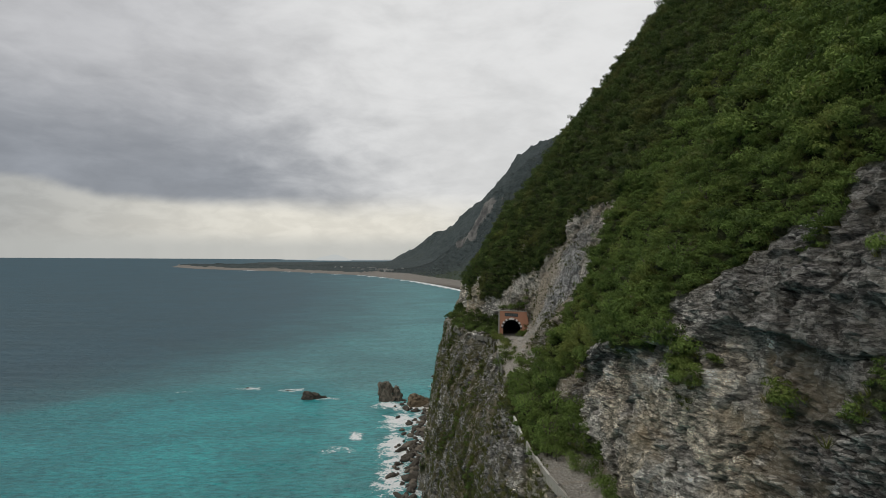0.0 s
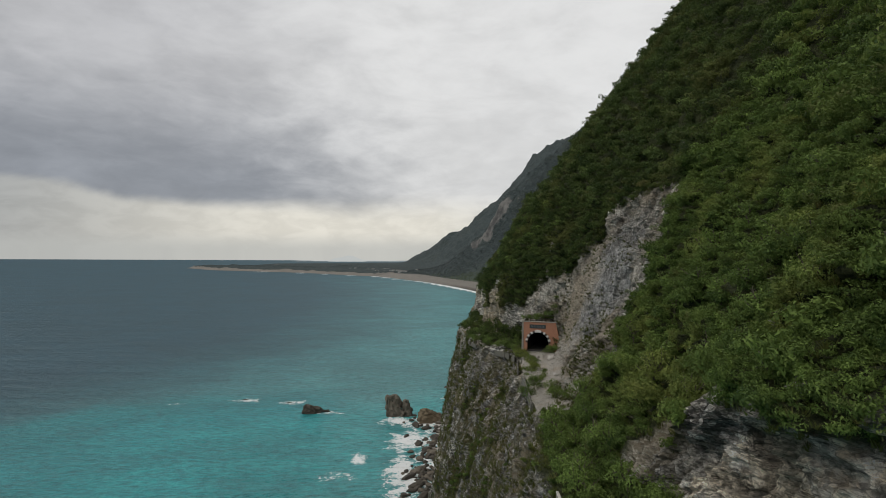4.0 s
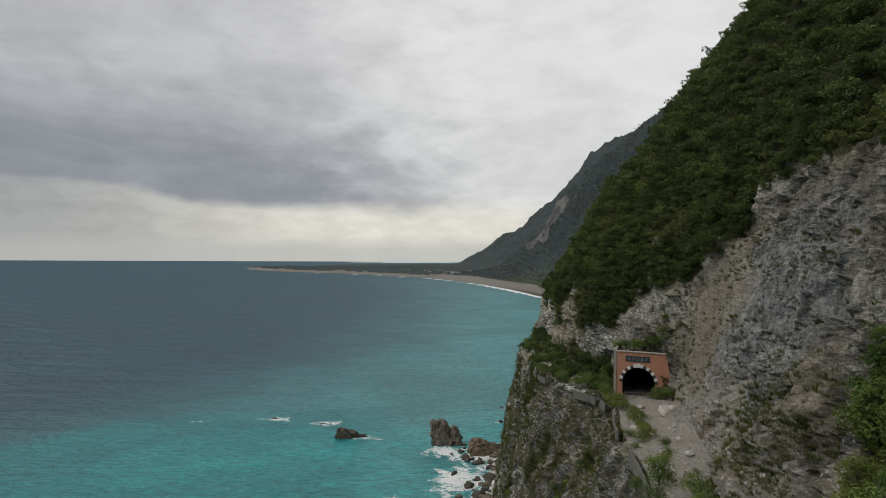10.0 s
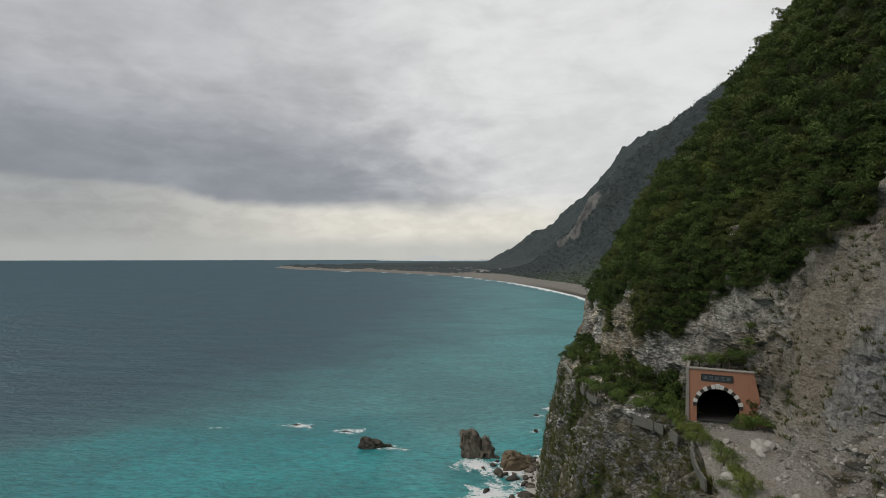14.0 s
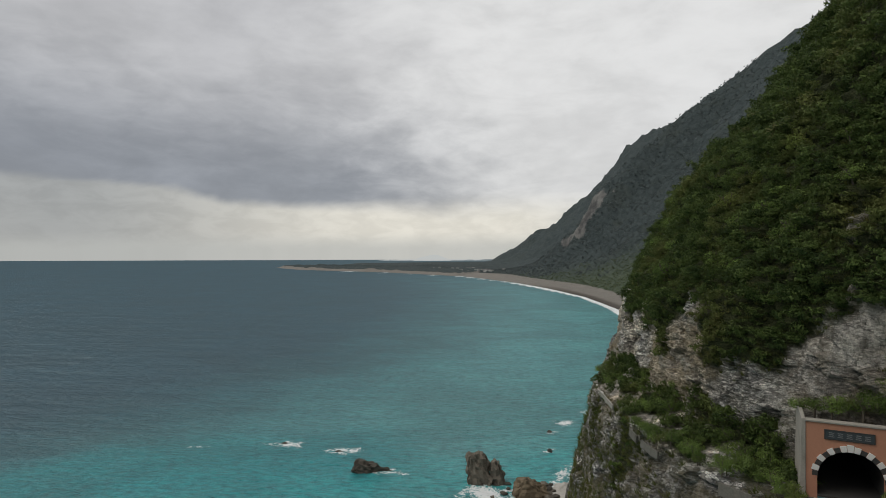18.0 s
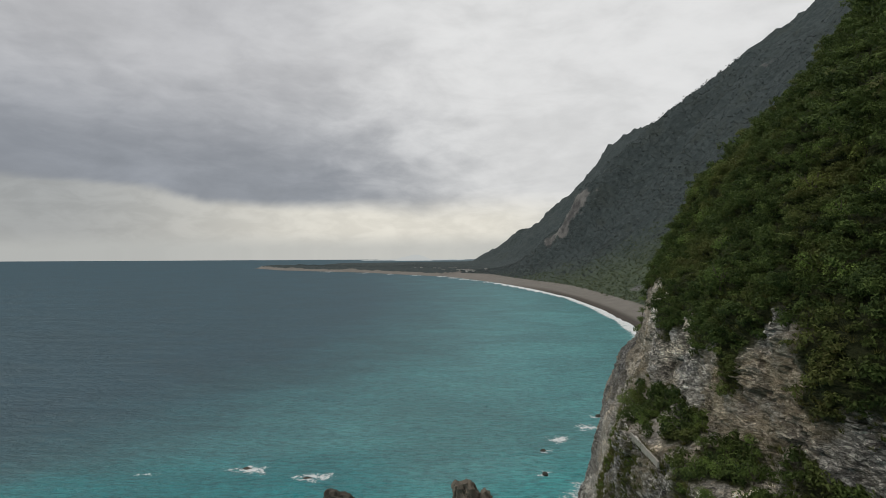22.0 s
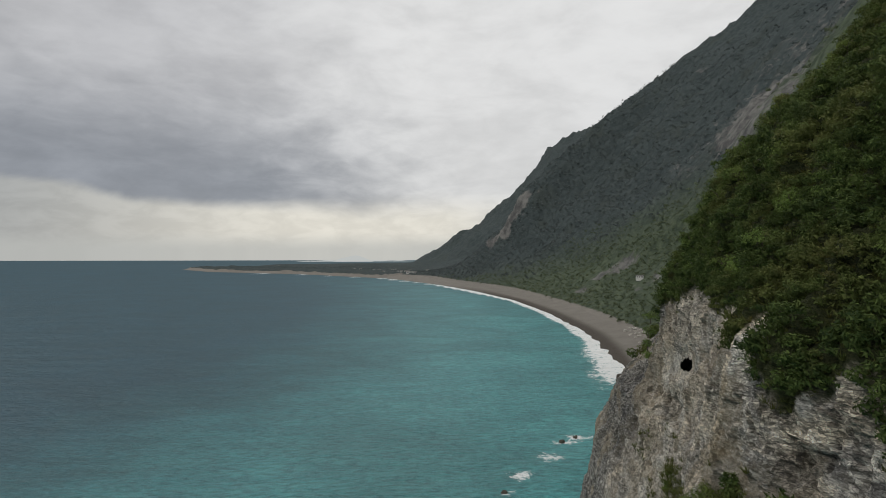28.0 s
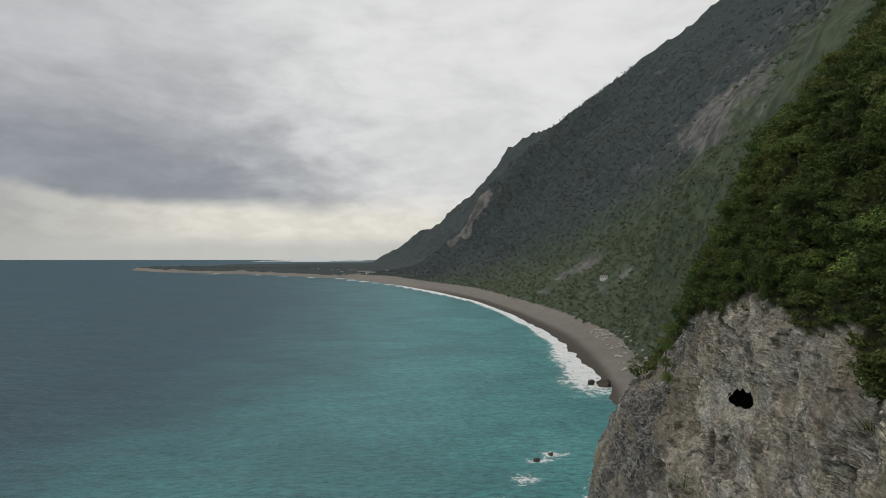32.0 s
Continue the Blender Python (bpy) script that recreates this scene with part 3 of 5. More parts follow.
def cliff_points(ys, vs):
    """Points of the bare cliff at coast position ys and profile position vs (rows of equal length)."""
    xs, zs = profile_nodes(ys)
    k = np.clip(vs.astype(int), 0, len(LEVELS) - 2)
    f = vs - k
    r = np.arange(len(ys))
    x = xs[r, k] * (1 - f) + xs[r, k + 1] * f
    z = zs[r, k] * (1 - f) + zs[r, k + 1] * f
    return np.stack([x, ys, z], 1)


JITTER = np.random.RandomState(13).uniform(0.15, 0.85, (256, 3))
SLANT = np.random.RandomState(14).normal(size=(256, 3))


def facets(t, size, seed):
    """Broken stone: for each point, a number 0 to 1 for the block it lies in, the slant of that block's face and how near its edge is."""
    q = t / np.asarray(size, float)
    base = np.floor(q - 0.5).astype(np.int64)
    best, second = np.full(len(q), 99.0), np.full(len(q), 99.0)
    who, lean = np.zeros(len(q), np.int64), np.zeros(len(q))
    for dx in (0, 1):
        for dy in (0, 1):
            for dz in (0, 1):
                c = base + (dx, dy, dz)
                h = PERM[PERM[PERM[(c[:, 0] + seed) & 255] + (c[:, 1] & 255)] + (c[:, 2] & 255)]
                v = q - c - JITTER[h]
                r = (v * v).sum(1)
                near = r < best
                second = np.where(near, best, np.minimum(second, r))
                who = np.where(near, h, who)
                lean = np.where(near, (v * SLANT[h]).sum(1), lean)
                best = np.minimum(best, r)
    return who / 255.0, lean, smooth(0.10, 0.0, np.sqrt(second) - np.sqrt(best))


def overhang_line(y):
    """The height of the lip above the pale undercut wall."""
    return np.interp(y, (30, 48, 60, 78, 84), (84, 83, 79, 73, 68))


def bedding(p):
    """Distance across the beds, which dip away from the start and rise again towards the far headland."""
    x, y, z = p.T
    dip = np.interp(y, (20, 60, 120, 180, 250, 310), (0, 8, 14, 10, -16, -60))
    return z + dip + 0.25 * (x - 35)


def cave_radius(p):
    """Distance from the axis of the small cave, which climbs towards the sea; 1 at its wall."""
    x, y, z = (p - (47.1, 295, 68)).T
    side = x * 0.856 - y * 0.517
    rise = 0.22 * (x * 0.517 + y * 0.856) + 0.976 * z
    jag = 1 + 0.42 * perlin(p / 1.1 + 3.3) + 0.12 * perlin(p / 0.5)
    return np.hypot(side / 1.3, rise / np.where(rise > 0, 1.4, 0.9)) * jag


def rough_cliff(p):
    """Pushes the points in and out: buttresses, beds and blocks. Out is towards the sea (-x)."""
    x, y, z = p.T
    flat = smooth(60.6, 61.2, z) * smooth(63.2, 62.4, z) * smooth(258, 250, y)
    bed = bedding(p) + fbm(p, 9, 3) * 2.2
    tilt = np.stack([x * 0.6, y, bed], 1)
    warp = np.stack([fbm(p, 7, 3), fbm(p + 11, 7, 3), fbm(p + 23, 7, 3)], 1) * 2.0
    big = fbm(p * (1, 1, 0.45), 22, 3) * 3.2
    rib = ridged(p * (1, 1, 0.22), 9, 3) * 1.3 * smooth(60, 66, z) * smooth(95, 85, z)
    rock = ridged(tilt, 6.5, 3, 0.5) * 0.55
    flute = ridged(p * (1, 1, 0.14), 7.0, 3, 0.5) * 2.2 * smooth(128, 138, y) * smooth(190, 180, y) * smooth(66, 74, z) * smooth(112, 100, z)
    scar = smooth(124, 132, y) * smooth(196, 186, y) * smooth(62, 66, z)
    face = smooth(225, 262, y)
    n1, l1, e1 = facets(tilt + warp, (4.6, 4.6, 3.8), 3)
    n2, l2, e2 = facets(tilt + warp * 0.8, (1.5, 1.6, 1.15), 9)
    n3, l3, e3 = facets(tilt + warp * 0.6, (0.62, 0.7, 0.42), 5)
    b = (n1 - 0.5) * 1.15 + l1 * 0.34 + (n2 - 0.5) * 0.70 + l2 * 0.22 + (n3 - 0.5) * 0.38 + l3 * 0.10
    # upright joints, and thin beds of which each overhangs the one below
    joint = ridged(p * (1, 1, 0.16) + 4, 3.2, 3, 0.6) * 0.55
    step = bed / 0.75 + 0.6 * fbm(p * (1, 1, 0.3) + 8, 6, 2)
    lip = (1 - (step - np.floor(step))) * (0.2 + 0.8 * smooth(-0.1, 0.25, fbm(p + 90, 9, 3)))
    small = lip * 0.42 * (1 - 0.8 * scar) * (1 - 0.7 * face) + joint * (1 - 0.6 * face)
    # the gravel chute above the road is worn smooth
    chute = smooth(156, 162, y) * smooth(184, 176, y) * smooth(62, 66, z) * smooth(94, 86, z)
    b = b * (1 - 0.6 * chute) * (1 - 0.5 * face)
    high = smooth(100, 150, z)
    calm = 0.97 * smooth(3.2, 1.6, cave_radius(p)) * (y > 272) * (y < 314)
    push = (big + (1 - calm) * (flute * (1 - 0.7 * chute) + rib + rock + b + small) * (1 - 0.6 * high)) * (1 - 0.93 * flat)
    q = p.copy()
    # mounds of the woods, with creases between them
    mound = np.abs(perlin(p / 5.5 + 7)) * 6.5 + np.abs(perlin(p / 2.4 + 2)) * 2.0
    push += (mound - 1.6) * smooth(1, 5, z - veg_line(y)) * (1 - 0.5 * high)
    lip_at = z - overhang_line(y) + fbm(p + 3, 6, 3) * 2.5
    where = smooth(30, 37, y) * smooth(85, 77, y)
    push += where * (1.4 * smooth(-0.5, 0.4, lip_at) * smooth(10, 3, lip_at) - 1.1 * smooth(0.4, -0.5, lip_at) * smooth(-11, -3, lip_at))
    # a niche under the overhang, a knob of old debris and a fan of rubble below the slide
    push -= 2.2 * np.exp(-((y - 54) / 6) ** 2 - ((z - 71.5) / 3.0) ** 2)
    push += 3.5 * np.exp(-((y - 139) / 6) ** 2 - ((z - 68) / 5.0) ** 2)
    q[:, 0] -= push - 1.2
    q[:, 2] += (fbm(p, 5, 3) * 0.9 + fbm(p + 5, 1.2, 2) * 0.35) * (1 - 0.9 * flat) * (1 - calm)
    q[:, 1] += ((n2 - 0.5) * 0.34 + (n3 - 0.5) * 0.26) * (1 - calm)
    q[:, 2] += ((n1 - 0.5) * 0.4 + (n2 - 0.5) * 0.3) * (1 - calm) * (1 - flat)
    q[:, 2] += 2.6 * np.exp(-((y - 158) / 11) ** 2 - ((x - 43) / 6) ** 2) * flat
    # block edges, to be coloured dark for dirt and crevice shade
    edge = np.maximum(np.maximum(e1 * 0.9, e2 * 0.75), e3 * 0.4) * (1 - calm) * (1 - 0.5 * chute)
    return q, 0.5 * n1 + 0.3 * n2 + 0.2 * n3, edge


YS = np.concatenate([np.arange(-420, -60, 12.0), np.arange(-60, 28, 3.0), np.arange(28, 84, 0.25), np.arange(84, 128, 0.7), np.arange(128, 200, 0.38), np.arange(200, 288, 0.45), np.arange(288, 302, 0.24), np.arange(302, 325, 0.5), np.arange(325, 441, 2.0)])
VS = np.concatenate([np.linspace(0, 2, 44)[:-1], np.linspace(2, 3, 40)[:-1], np.linspace(3, 4, 16)[:-1], np.linspace(4, 8, 165)[:-1], np.linspace(8, 10, 60)[:-1], np.linspace(10, 12, 30), np.linspace(12, 14, 12)[1:]])
GY, GV = np.meshgrid(YS, VS, indexing="ij")
CLIFF, FACET, CREASE_DIRT_SHADE = rough_cliff(cliff_points(GY.ravel(), GV.ravel()))
# vertices beside the cave's mouth are drawn onto its rim
RIM = cave_radius(CLIFF)
RIM = np.where((np.abs(RIM - 1) < 0.17) & (CLIFF[:, 1] > 272) & (CLIFF[:, 1] < 314), 1 / RIM - 1, 0.0)
REL = CLIFF - (47.1, 295, 68)
CLIFF += (RIM * (REL[:, 0] * 0.856 - REL[:, 1] * 0.517))[:, None] * (0.856, -0.517, 0.0)
CLIFF += (RIM * (0.22 * (REL[:, 0] * 0.517 + REL[:, 1] * 0.856) + 0.976 * REL[:, 2]))[:, None] * (0.114, 0.188, 0.976)
VEG, FRESH, MOSS, TALUS, SLATE, BUFF, PALE = cliff_masks(CLIFF)
QUADS = grid_quads(len(YS), len(VS))
MID = CLIFF[QUADS].mean(1)
BORE_U = (MID[:, 0] - 39.0) * 0.928 - (MID[:, 1] - 189.3) * 0.375
BORE_D = (MID[:, 0] - 39.0) * 0.375 + (MID[:, 1] - 189.3) * 0.928
# the mouth of the small cave in the seaward face
CAVE = (cave_radius(MID) < 1) & (MID[:, 1] > 272) & (MID[:, 1] < 314)
CAVE_AT = MID[CAVE].mean(0)
BORE = (BORE_U > 0.7) & (BORE_U < 7.4) & (BORE_D > 0.1) & (BORE_D < 30) & (MID[:, 2] < 67.4)
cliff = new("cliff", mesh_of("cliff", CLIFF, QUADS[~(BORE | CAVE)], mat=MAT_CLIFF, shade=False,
                             floats={"veg": VEG, "fresh": FRESH, "moss": MOSS, "talus": TALUS, "slate": SLATE, "buff": BUFF, "pale": PALE, "facet": FACET, "crease": CREASE_DIRT_SHADE}))
tagged(cliff, "steep grey limestone sea cliff with ledges, scars and plants", "cliff", kind="structure")


def build_cave():
    """The hollow behind the mouth."""
    bm = bmesh.new()
    bmesh.ops.create_icosphere(bm, subdivisions=3, radius=1.0)
    for v in bm.verts:
        s = 1 + 0.15 * noise.noise(v.co * 2.2)
        v.co = Vector((CAVE_AT[0] + 2.8 + 4.6 * s * v.co.x, CAVE_AT[1] + 1.0 + 5.8 * s * v.co.y, CAVE_AT[2] + 3.2 * s * v.co.z))
    front = [q for q in bm.faces if q.calc_center_median().x < CAVE_AT[0] + 0.7 + 0.17 * (q.calc_center_median().y - CAVE_AT[1])]
    bmesh.ops.delete(bm, geom=front, context="FACES")
    me = bpy.data.meshes.new("cave")
    bm.to_mesh(me)
    bm.free()
    # near-black instead of pale rock: the hollow's shade is put into its colour
    me.materials.append(MAT_LINING)
    tagged(new("cave", me), "small dark cave in the pale seaward rock face", "cave", kind="structure")


build_cave()

# ---- the far coast: profiles inland from the shore ----
SHORE_Y = (300, 440, 520, 570, 640, 740, 833, 1000, 1195, 1430, 1650, 2009, 2333, 2595, 2760, 2874)
SHORE_X = (20, 92, 128, 147, 159, 170, 178, 181, 167, 111, 47, -113, -430, -848, -1000, -1060)
HILLS = (
    # y, then x and z of eight places from the back of the beach up to the crest
    (340, (62, 78, 96, 116, 168, 300, 490, 770), (-6, 40, 80, 110, 190, 350, 540, 780)),
    (430, (105, 115, 132, 150, 200, 330, 520, 800), (0, 40, 80, 110, 190, 360, 560, 800)),
    (520, (150, 165, 190, 215, 260, 380, 600, 900), (2, 30, 75, 120, 190, 340, 580, 820)),
    (620, (184, 210, 228, 250, 285, 390, 620, 950), (4, 25, 60, 110, 170, 300, 560, 840)),
    (700, (208, 232, 246, 262, 292, 400, 640, 1000), (5, 30, 72, 115, 165, 285, 560, 860)),
    (800, (226, 256, 285, 320, 370, 470, 680, 1050), (5, 20, 48, 90, 150, 280, 540, 860)),
    (930, (228, 275, 315, 350, 420, 520, 720, 1100), (5, 25, 55, 95, 175, 290, 530, 870)),
    (1350, (205, 270, 345, 400, 490, 600, 780, 1150), (5, 22, 55, 110, 220, 340, 560, 900)),
    (1730, (95, 190, 290, 350, 450, 560, 740, 1150), (5, 25, 70, 140, 225, 350, 552, 890)),
    (1900, (30, 150, 240, 310, 420, 590, 780, 1150), (5, 40, 118, 250, 355, 478, 624, 895)),
    (2150, (-90, 100, 280, 360, 460, 620, 820, 1200), (5, 20, 70, 130, 220, 370, 560, 860)),
    (2700, (-60, 60, 160, 300, 460, 640, 860, 1250), (6, 14, 50, 150, 280, 440, 620, 880)),
    (3300, (-130, -20, 130, 355, 585, 715, 900, 1200), (8, 20, 92, 228, 425, 612, 720, 860)),
    (3900, (-60, 80, 220, 420, 640, 800, 980, 1300), (8, 15, 60, 150, 300, 420, 520, 640)),
)


def build_far_coast():
    ys = np.concatenate([np.arange(340, 1100, 9.0), np.arange(1100, 1780, 14.0), np.arange(1780, 2000, 7.0), np.arange(2000, 2200, 14.0), np.arange(2200, 3901, 30.0)])
    fs = np.linspace(0, 7, 150)
    hx = pchip([h[0] for h in HILLS], np.array([h[1] for h in HILLS], float), ys)
    hz = pchip([h[0] for h in HILLS], np.array([h[2] for h in HILLS], float), ys)
    shore = np.interp(ys, SHORE_Y, SHORE_X)
    shore = np.where(ys > 2000, np.minimum(shore, hx[:, 0] - 40), shore)
    shore = np.where(ys < 440, hx[:, 0] + 8, shore)
    k = np.clip(fs.astype(int), 0, 6)
    f = fs - k
    X = hx[:, k] * (1 - f) + hx[:, k + 1] * f
    Z = hz[:, k] * (1 - f) + hz[:, k + 1] * f
    # the beach, from below the water to the foot of the slope
    bs = np.linspace(0, 1, 26)[:-1]
    BX = (shore - 14)[:, None] * (1 - bs) + hx[:, :1] * bs
    BZ = -2.0 * (1 - bs)[None] + hz[:, :1] * bs[None]
    BZ = BZ + 0 * BX
    X, Z = np.concatenate([BX, X], 1), np.concatenate([BZ, Z], 1)
    Y = np.repeat(ys[:, None], X.shape[1], 1)
    p = np.stack([X, Y, Z], 2).reshape(-1, 3)
    inland = np.repeat(np.concatenate([np.zeros(len(bs)), np.minimum(1, fs / 1.2)])[None], len(ys), 0).ravel()
    gully = ridged(p * (1, 1, 0.25), 210, 4, 0.55)
    rough = fbm(p, 45, 4)
    p2 = p.copy()
    p2[:, 2] += inland * (gully * 32 + rough * 15 + ridged(p * (1, 1, 0.3), 80, 3) * 12) * smooth(0, 120, p[:, 2])
    # crowns of the woods
    crown = np.abs(fbm(p, 12, 3)) * 5 * inland
    p2[:, 2] += crown
    sand = np.repeat(np.concatenate([np.ones(len(bs)), np.maximum(0, 1 - fs * 3)])[None], len(ys), 0).ravel() * smooth(2900, 2500, p[:, 1])
    wet = np.repeat(np.concatenate([smooth(0.62, 0.40, bs), 0 * fs])[None], len(ys), 0).ravel() * smooth(1700, 1200, p[:, 1])
    x, y, z = p.T
    bare = np.zeros(len(p))
    slide = np.exp(-(((y - 1880 + 60 * fbm(p, 50, 3)) / 34) ** 2)) * smooth(70, 105, z) * smooth(290, 235, z)
    bare += 1.1 * slide
    bare += 0.33 * np.exp(-(((y - 700) / 70) ** 2)) * smooth(25, 50, z) * smooth(220, 150, z)
    bare += 0.52 * np.exp(-(((y - 930) / 50) ** 2)) * smooth(20, 35, z) * smooth(95, 60, z)
    for bx, by, bz, r in ((401, 1704, 207, 16), (427, 1602, 210, 13), (335, 1118, 65, 30), (300, 1150, 45, 22), (292, 815, 66, 16), (262, 1110, 26, 18), (520, 1080, 290, 30), (560, 1110, 335, 28), (490, 1055, 250, 24), (714, 1609, 533, 26)):
        bare += 0.66 * np.exp(-((x - bx) ** 2 + ((y - by) / 2.0) ** 2 + ((z - bz) / 1.3) ** 2) / r ** 2)
    bare += 0.42 * smooth(0.1, 0.4, gully) * smooth(100, 200, z) * smooth(600, 300, y - 900)
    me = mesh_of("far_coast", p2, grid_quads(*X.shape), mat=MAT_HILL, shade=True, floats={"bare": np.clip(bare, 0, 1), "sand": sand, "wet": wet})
    ob = new("ground", me)
    tagged(ob, "wooded mountain coast above a long grey beach", "mountain", kind="structure")
    grow = (inland > 0.15) & (bare + 0.5 * fbm(p, 30, 3) < 0.42) & (z > 7)
    return p2[grow]


HILLSIDE = build_far_coast()


def build_headland():
    """The flat wooded tongue of land at the end of the bay."""
    tip = np.array([(-1060, 2874), (-848, 2600), (-430, 2340), (-113, 2020), (-40, 2100), (100, 2500), (150, 3100), (-150, 3350), (-480, 3200), (-850, 3050), (-1060, 2960)], float)
    n = 160
    t = np.linspace(0, len(tip), n, endpoint=False)
    i = t.astype(int) % len(tip)
    f = (t - t.astype(int))[:, None]
    ring = tip[i] * (1 - f) + tip[(i + 1) % len(tip)] * f
    mid = np.array((-380, 2700))
    rs = np.array([1.03, 1.0, 0.985, 0.97, 0.95, 0.9, 0.8, 0.6, 0.4, 0.2, 0.0])
    hs = np.array([-2, 1.5, 3.0, 5.5, 8.0, 9.0, 9.5, 10, 10, 10, 10])
    P = mid + (ring - mid)[None] * rs[:, None, None]
    p = np.concatenate([P.reshape(-1, 2), np.repeat(hs, n)[:, None]], 1)
    p[:, 2] += np.abs(fbm(p, 30, 3)) * 14 * (p[:, 2] > 5)
    sand = np.repeat((rs > 0.96).astype(float), n)
    q = grid_quads(len(rs), n + 1)
    r, c = np.divmod(q, n + 1)
    q = r * n + c % n
    me = mesh_of("headland", p, q, mat=MAT_HILL, shade=True, floats={"bare": 0 * sand, "sand": sand})
    tagged(new("headland", me), "low wooded headland with a pale beach in the haze", "headland", kind="structure")


build_headland()

# ---- the sea ----
FOAM_SPOTS = ((-89, 378, 10, 6), (-62, 372, 9, 6), (-128, 372, 6, 3), (-20, 259, 10, 5), (-15, 279, 4, 8), (2, 333, 12, 8), (-40, 350, 12, 4), (14, 326, 14, 9), (8, 300, 12, 18),
              (6, 260, 10, 30), (4, 225, 9, 20), (32, 404, 6, 3), (66, 458, 6, 4), (75, 464, 8, 5), (28, 380, 5, 3), (55, 440, 8, 6), (40, 420, 6, 6))


def build_sea():
    def axis(lo, a, b, hi, step, grow):
        mid = list(np.arange(a, b, step))
        d, v, right = step, b, []
        while v < hi:
            right.append(v)
            d *= grow
            v += d
        d, v, left = step, a - step, []
        while v > lo:
            left.append(v)
            d *= grow
            v -= d
        return np.array([lo] + left[::-1] + mid + right + [hi], float)
    xs = axis(-6000, -120, 200, 6000, 2.9, 1.16)
    ys = axis(-3000, 185, 720, 6500, 3.4, 1.07)
    X, Y = np.meshgrid(xs, ys, indexing="ij")
    p = np.stack([X.ravel(), Y.ravel(), np.zeros(X.size)], 1)
    x, y = p[:, 0], p[:, 1]
    coast_x = np.interp(y, (0, 100, 200, 260, 300, 335, 345, 370, 410) + SHORE_Y[1:], (14, 11, 11, 16, 21, 26, 33, 47, 75) + SHORE_X[1:])
    off = coast_x - x
    edge = np.interp(x, (-400, -300, -205, -168, -127, -60, 0, 40), (200, 255, 323, 362, 376, 392, 420, 460)) + 14 * fbm(p, 60, 3)
    near = smooth(60, -45, y - edge) * smooth(-420, -230, x)
    shoal = 0.80 * smooth(430 + 0.08 * y, 0, off) * smooth(3200, 300, y)
    near = near * smooth(10, -70, x)
    milk = smooth(0, -80, y - edge) * smooth(-230, -20, x) * (0.75 + 0.25 * smooth(0, -120, x))
    foam = np.zeros(len(p))
    for fx, fy, rx, ry in FOAM_SPOTS:
        foam = np.maximum(foam, (0.95 if ry > 7 else 0.80) * np.exp(-(((x - fx) / rx) ** 2 + ((y - fy) / ry) ** 2)))
    surf = np.clip(smooth(520, 600, y) * smooth(2100, 1500, y), 0, 1)
    wide = 15 + 27 * smooth(780, 600, y) + 6 * perlin(np.stack([x * 0, y / 60, x * 0], 1)) * 2
    foam = np.maximum(foam, surf * 0.95 * smooth(wide, wide * 0.3, off))
    foam = np.maximum(foam, smooth(500, 470, y) * smooth(190, 215, y) * 0.62 * smooth(16, 3, off))
    foam = np.maximum(foam, smooth(1500, 1900, y) * smooth(2700, 2500, y) * 0.75 * smooth(20, 8, off))
    foam = foam * smooth(-26, -14, off)
    swell = fbm(p * (0.45, 1, 1), 26, 3) * 0.8 * smooth(1500, 500, y)
    p[:, 2] = swell - 0.1
    me = mesh_of("sea", p, grid_quads(len(xs), len(ys)), mat=MAT_SEA, shade=True, floats={"shoal": shoal, "near": near, "milk": milk, "foam": foam})
    tagged(new("water", me), "turquoise sea darkening to slate blue offshore, with surf", "sea", kind="structure")


build_sea()

# ---- plants ----
def leaf_faces(centres, normals, size, rng):
    """Pointed leaf sprays, one triangle each, round the centres and facing along the normals."""
    n = len(centres)
    a = np.cross(normals, rng.normal(size=(n, 3)))
    a /= np.linalg.norm(a, axis=1)[:, None] + 1e-9
    b = np.cross(normals, a)
    s = (size * rng.uniform(0.6, 1.4, n))[:, None]
    v = np.stack([centres - a * s * 0.75 - b * s * 0.46, centres + a * s * 1.2, centres - a * s * 0.75 + b * s * 0.46], 1)
    return v.reshape(-1, 3), np.arange(3 * n).reshape(-1, 3)


def shrub_template(seed, radius, leaf, fill=3.3, lobes=7, flat=0.8):
    """A crown of that radius, of leaf sprays on several uneven lobes, with its base at the origin."""
    rng = np.random.RandomState(seed)
    leaves = int(fill * (radius / leaf) ** 2)
    c, nrm = [], []
    for k in range(lobes):
        far = rng.uniform(0.0, 0.72)
        ang = rng.uniform(0, 2 * np.pi)
        mid = np.array([far * np.cos(ang), far * np.sin(ang), 0.55 + rng.uniform(-0.2, 0.55) * (1 - far * 0.6)])
        r = rng.uniform(0.30, 0.52)
        d = rng.normal(size=(max(3, leaves // lobes), 3))
        d[:, 2] = np.abs(d[:, 2]) * 0.9 - 0.25
        d /= np.linalg.norm(d, axis=1)[:, None]
        c.append((mid + d * r * rng.uniform(0.75, 1.08, len(d))[:, None] * (1, 1, flat)) * radius)
        nn = d + rng.normal(size=d.shape) * 0.45 + (0, 0, 0.25)
        nrm.append(nn / np.linalg.norm(nn, axis=1)[:, None])
    return leaf_faces(np.concatenate(c), np.concatenate(nrm), leaf, rng)


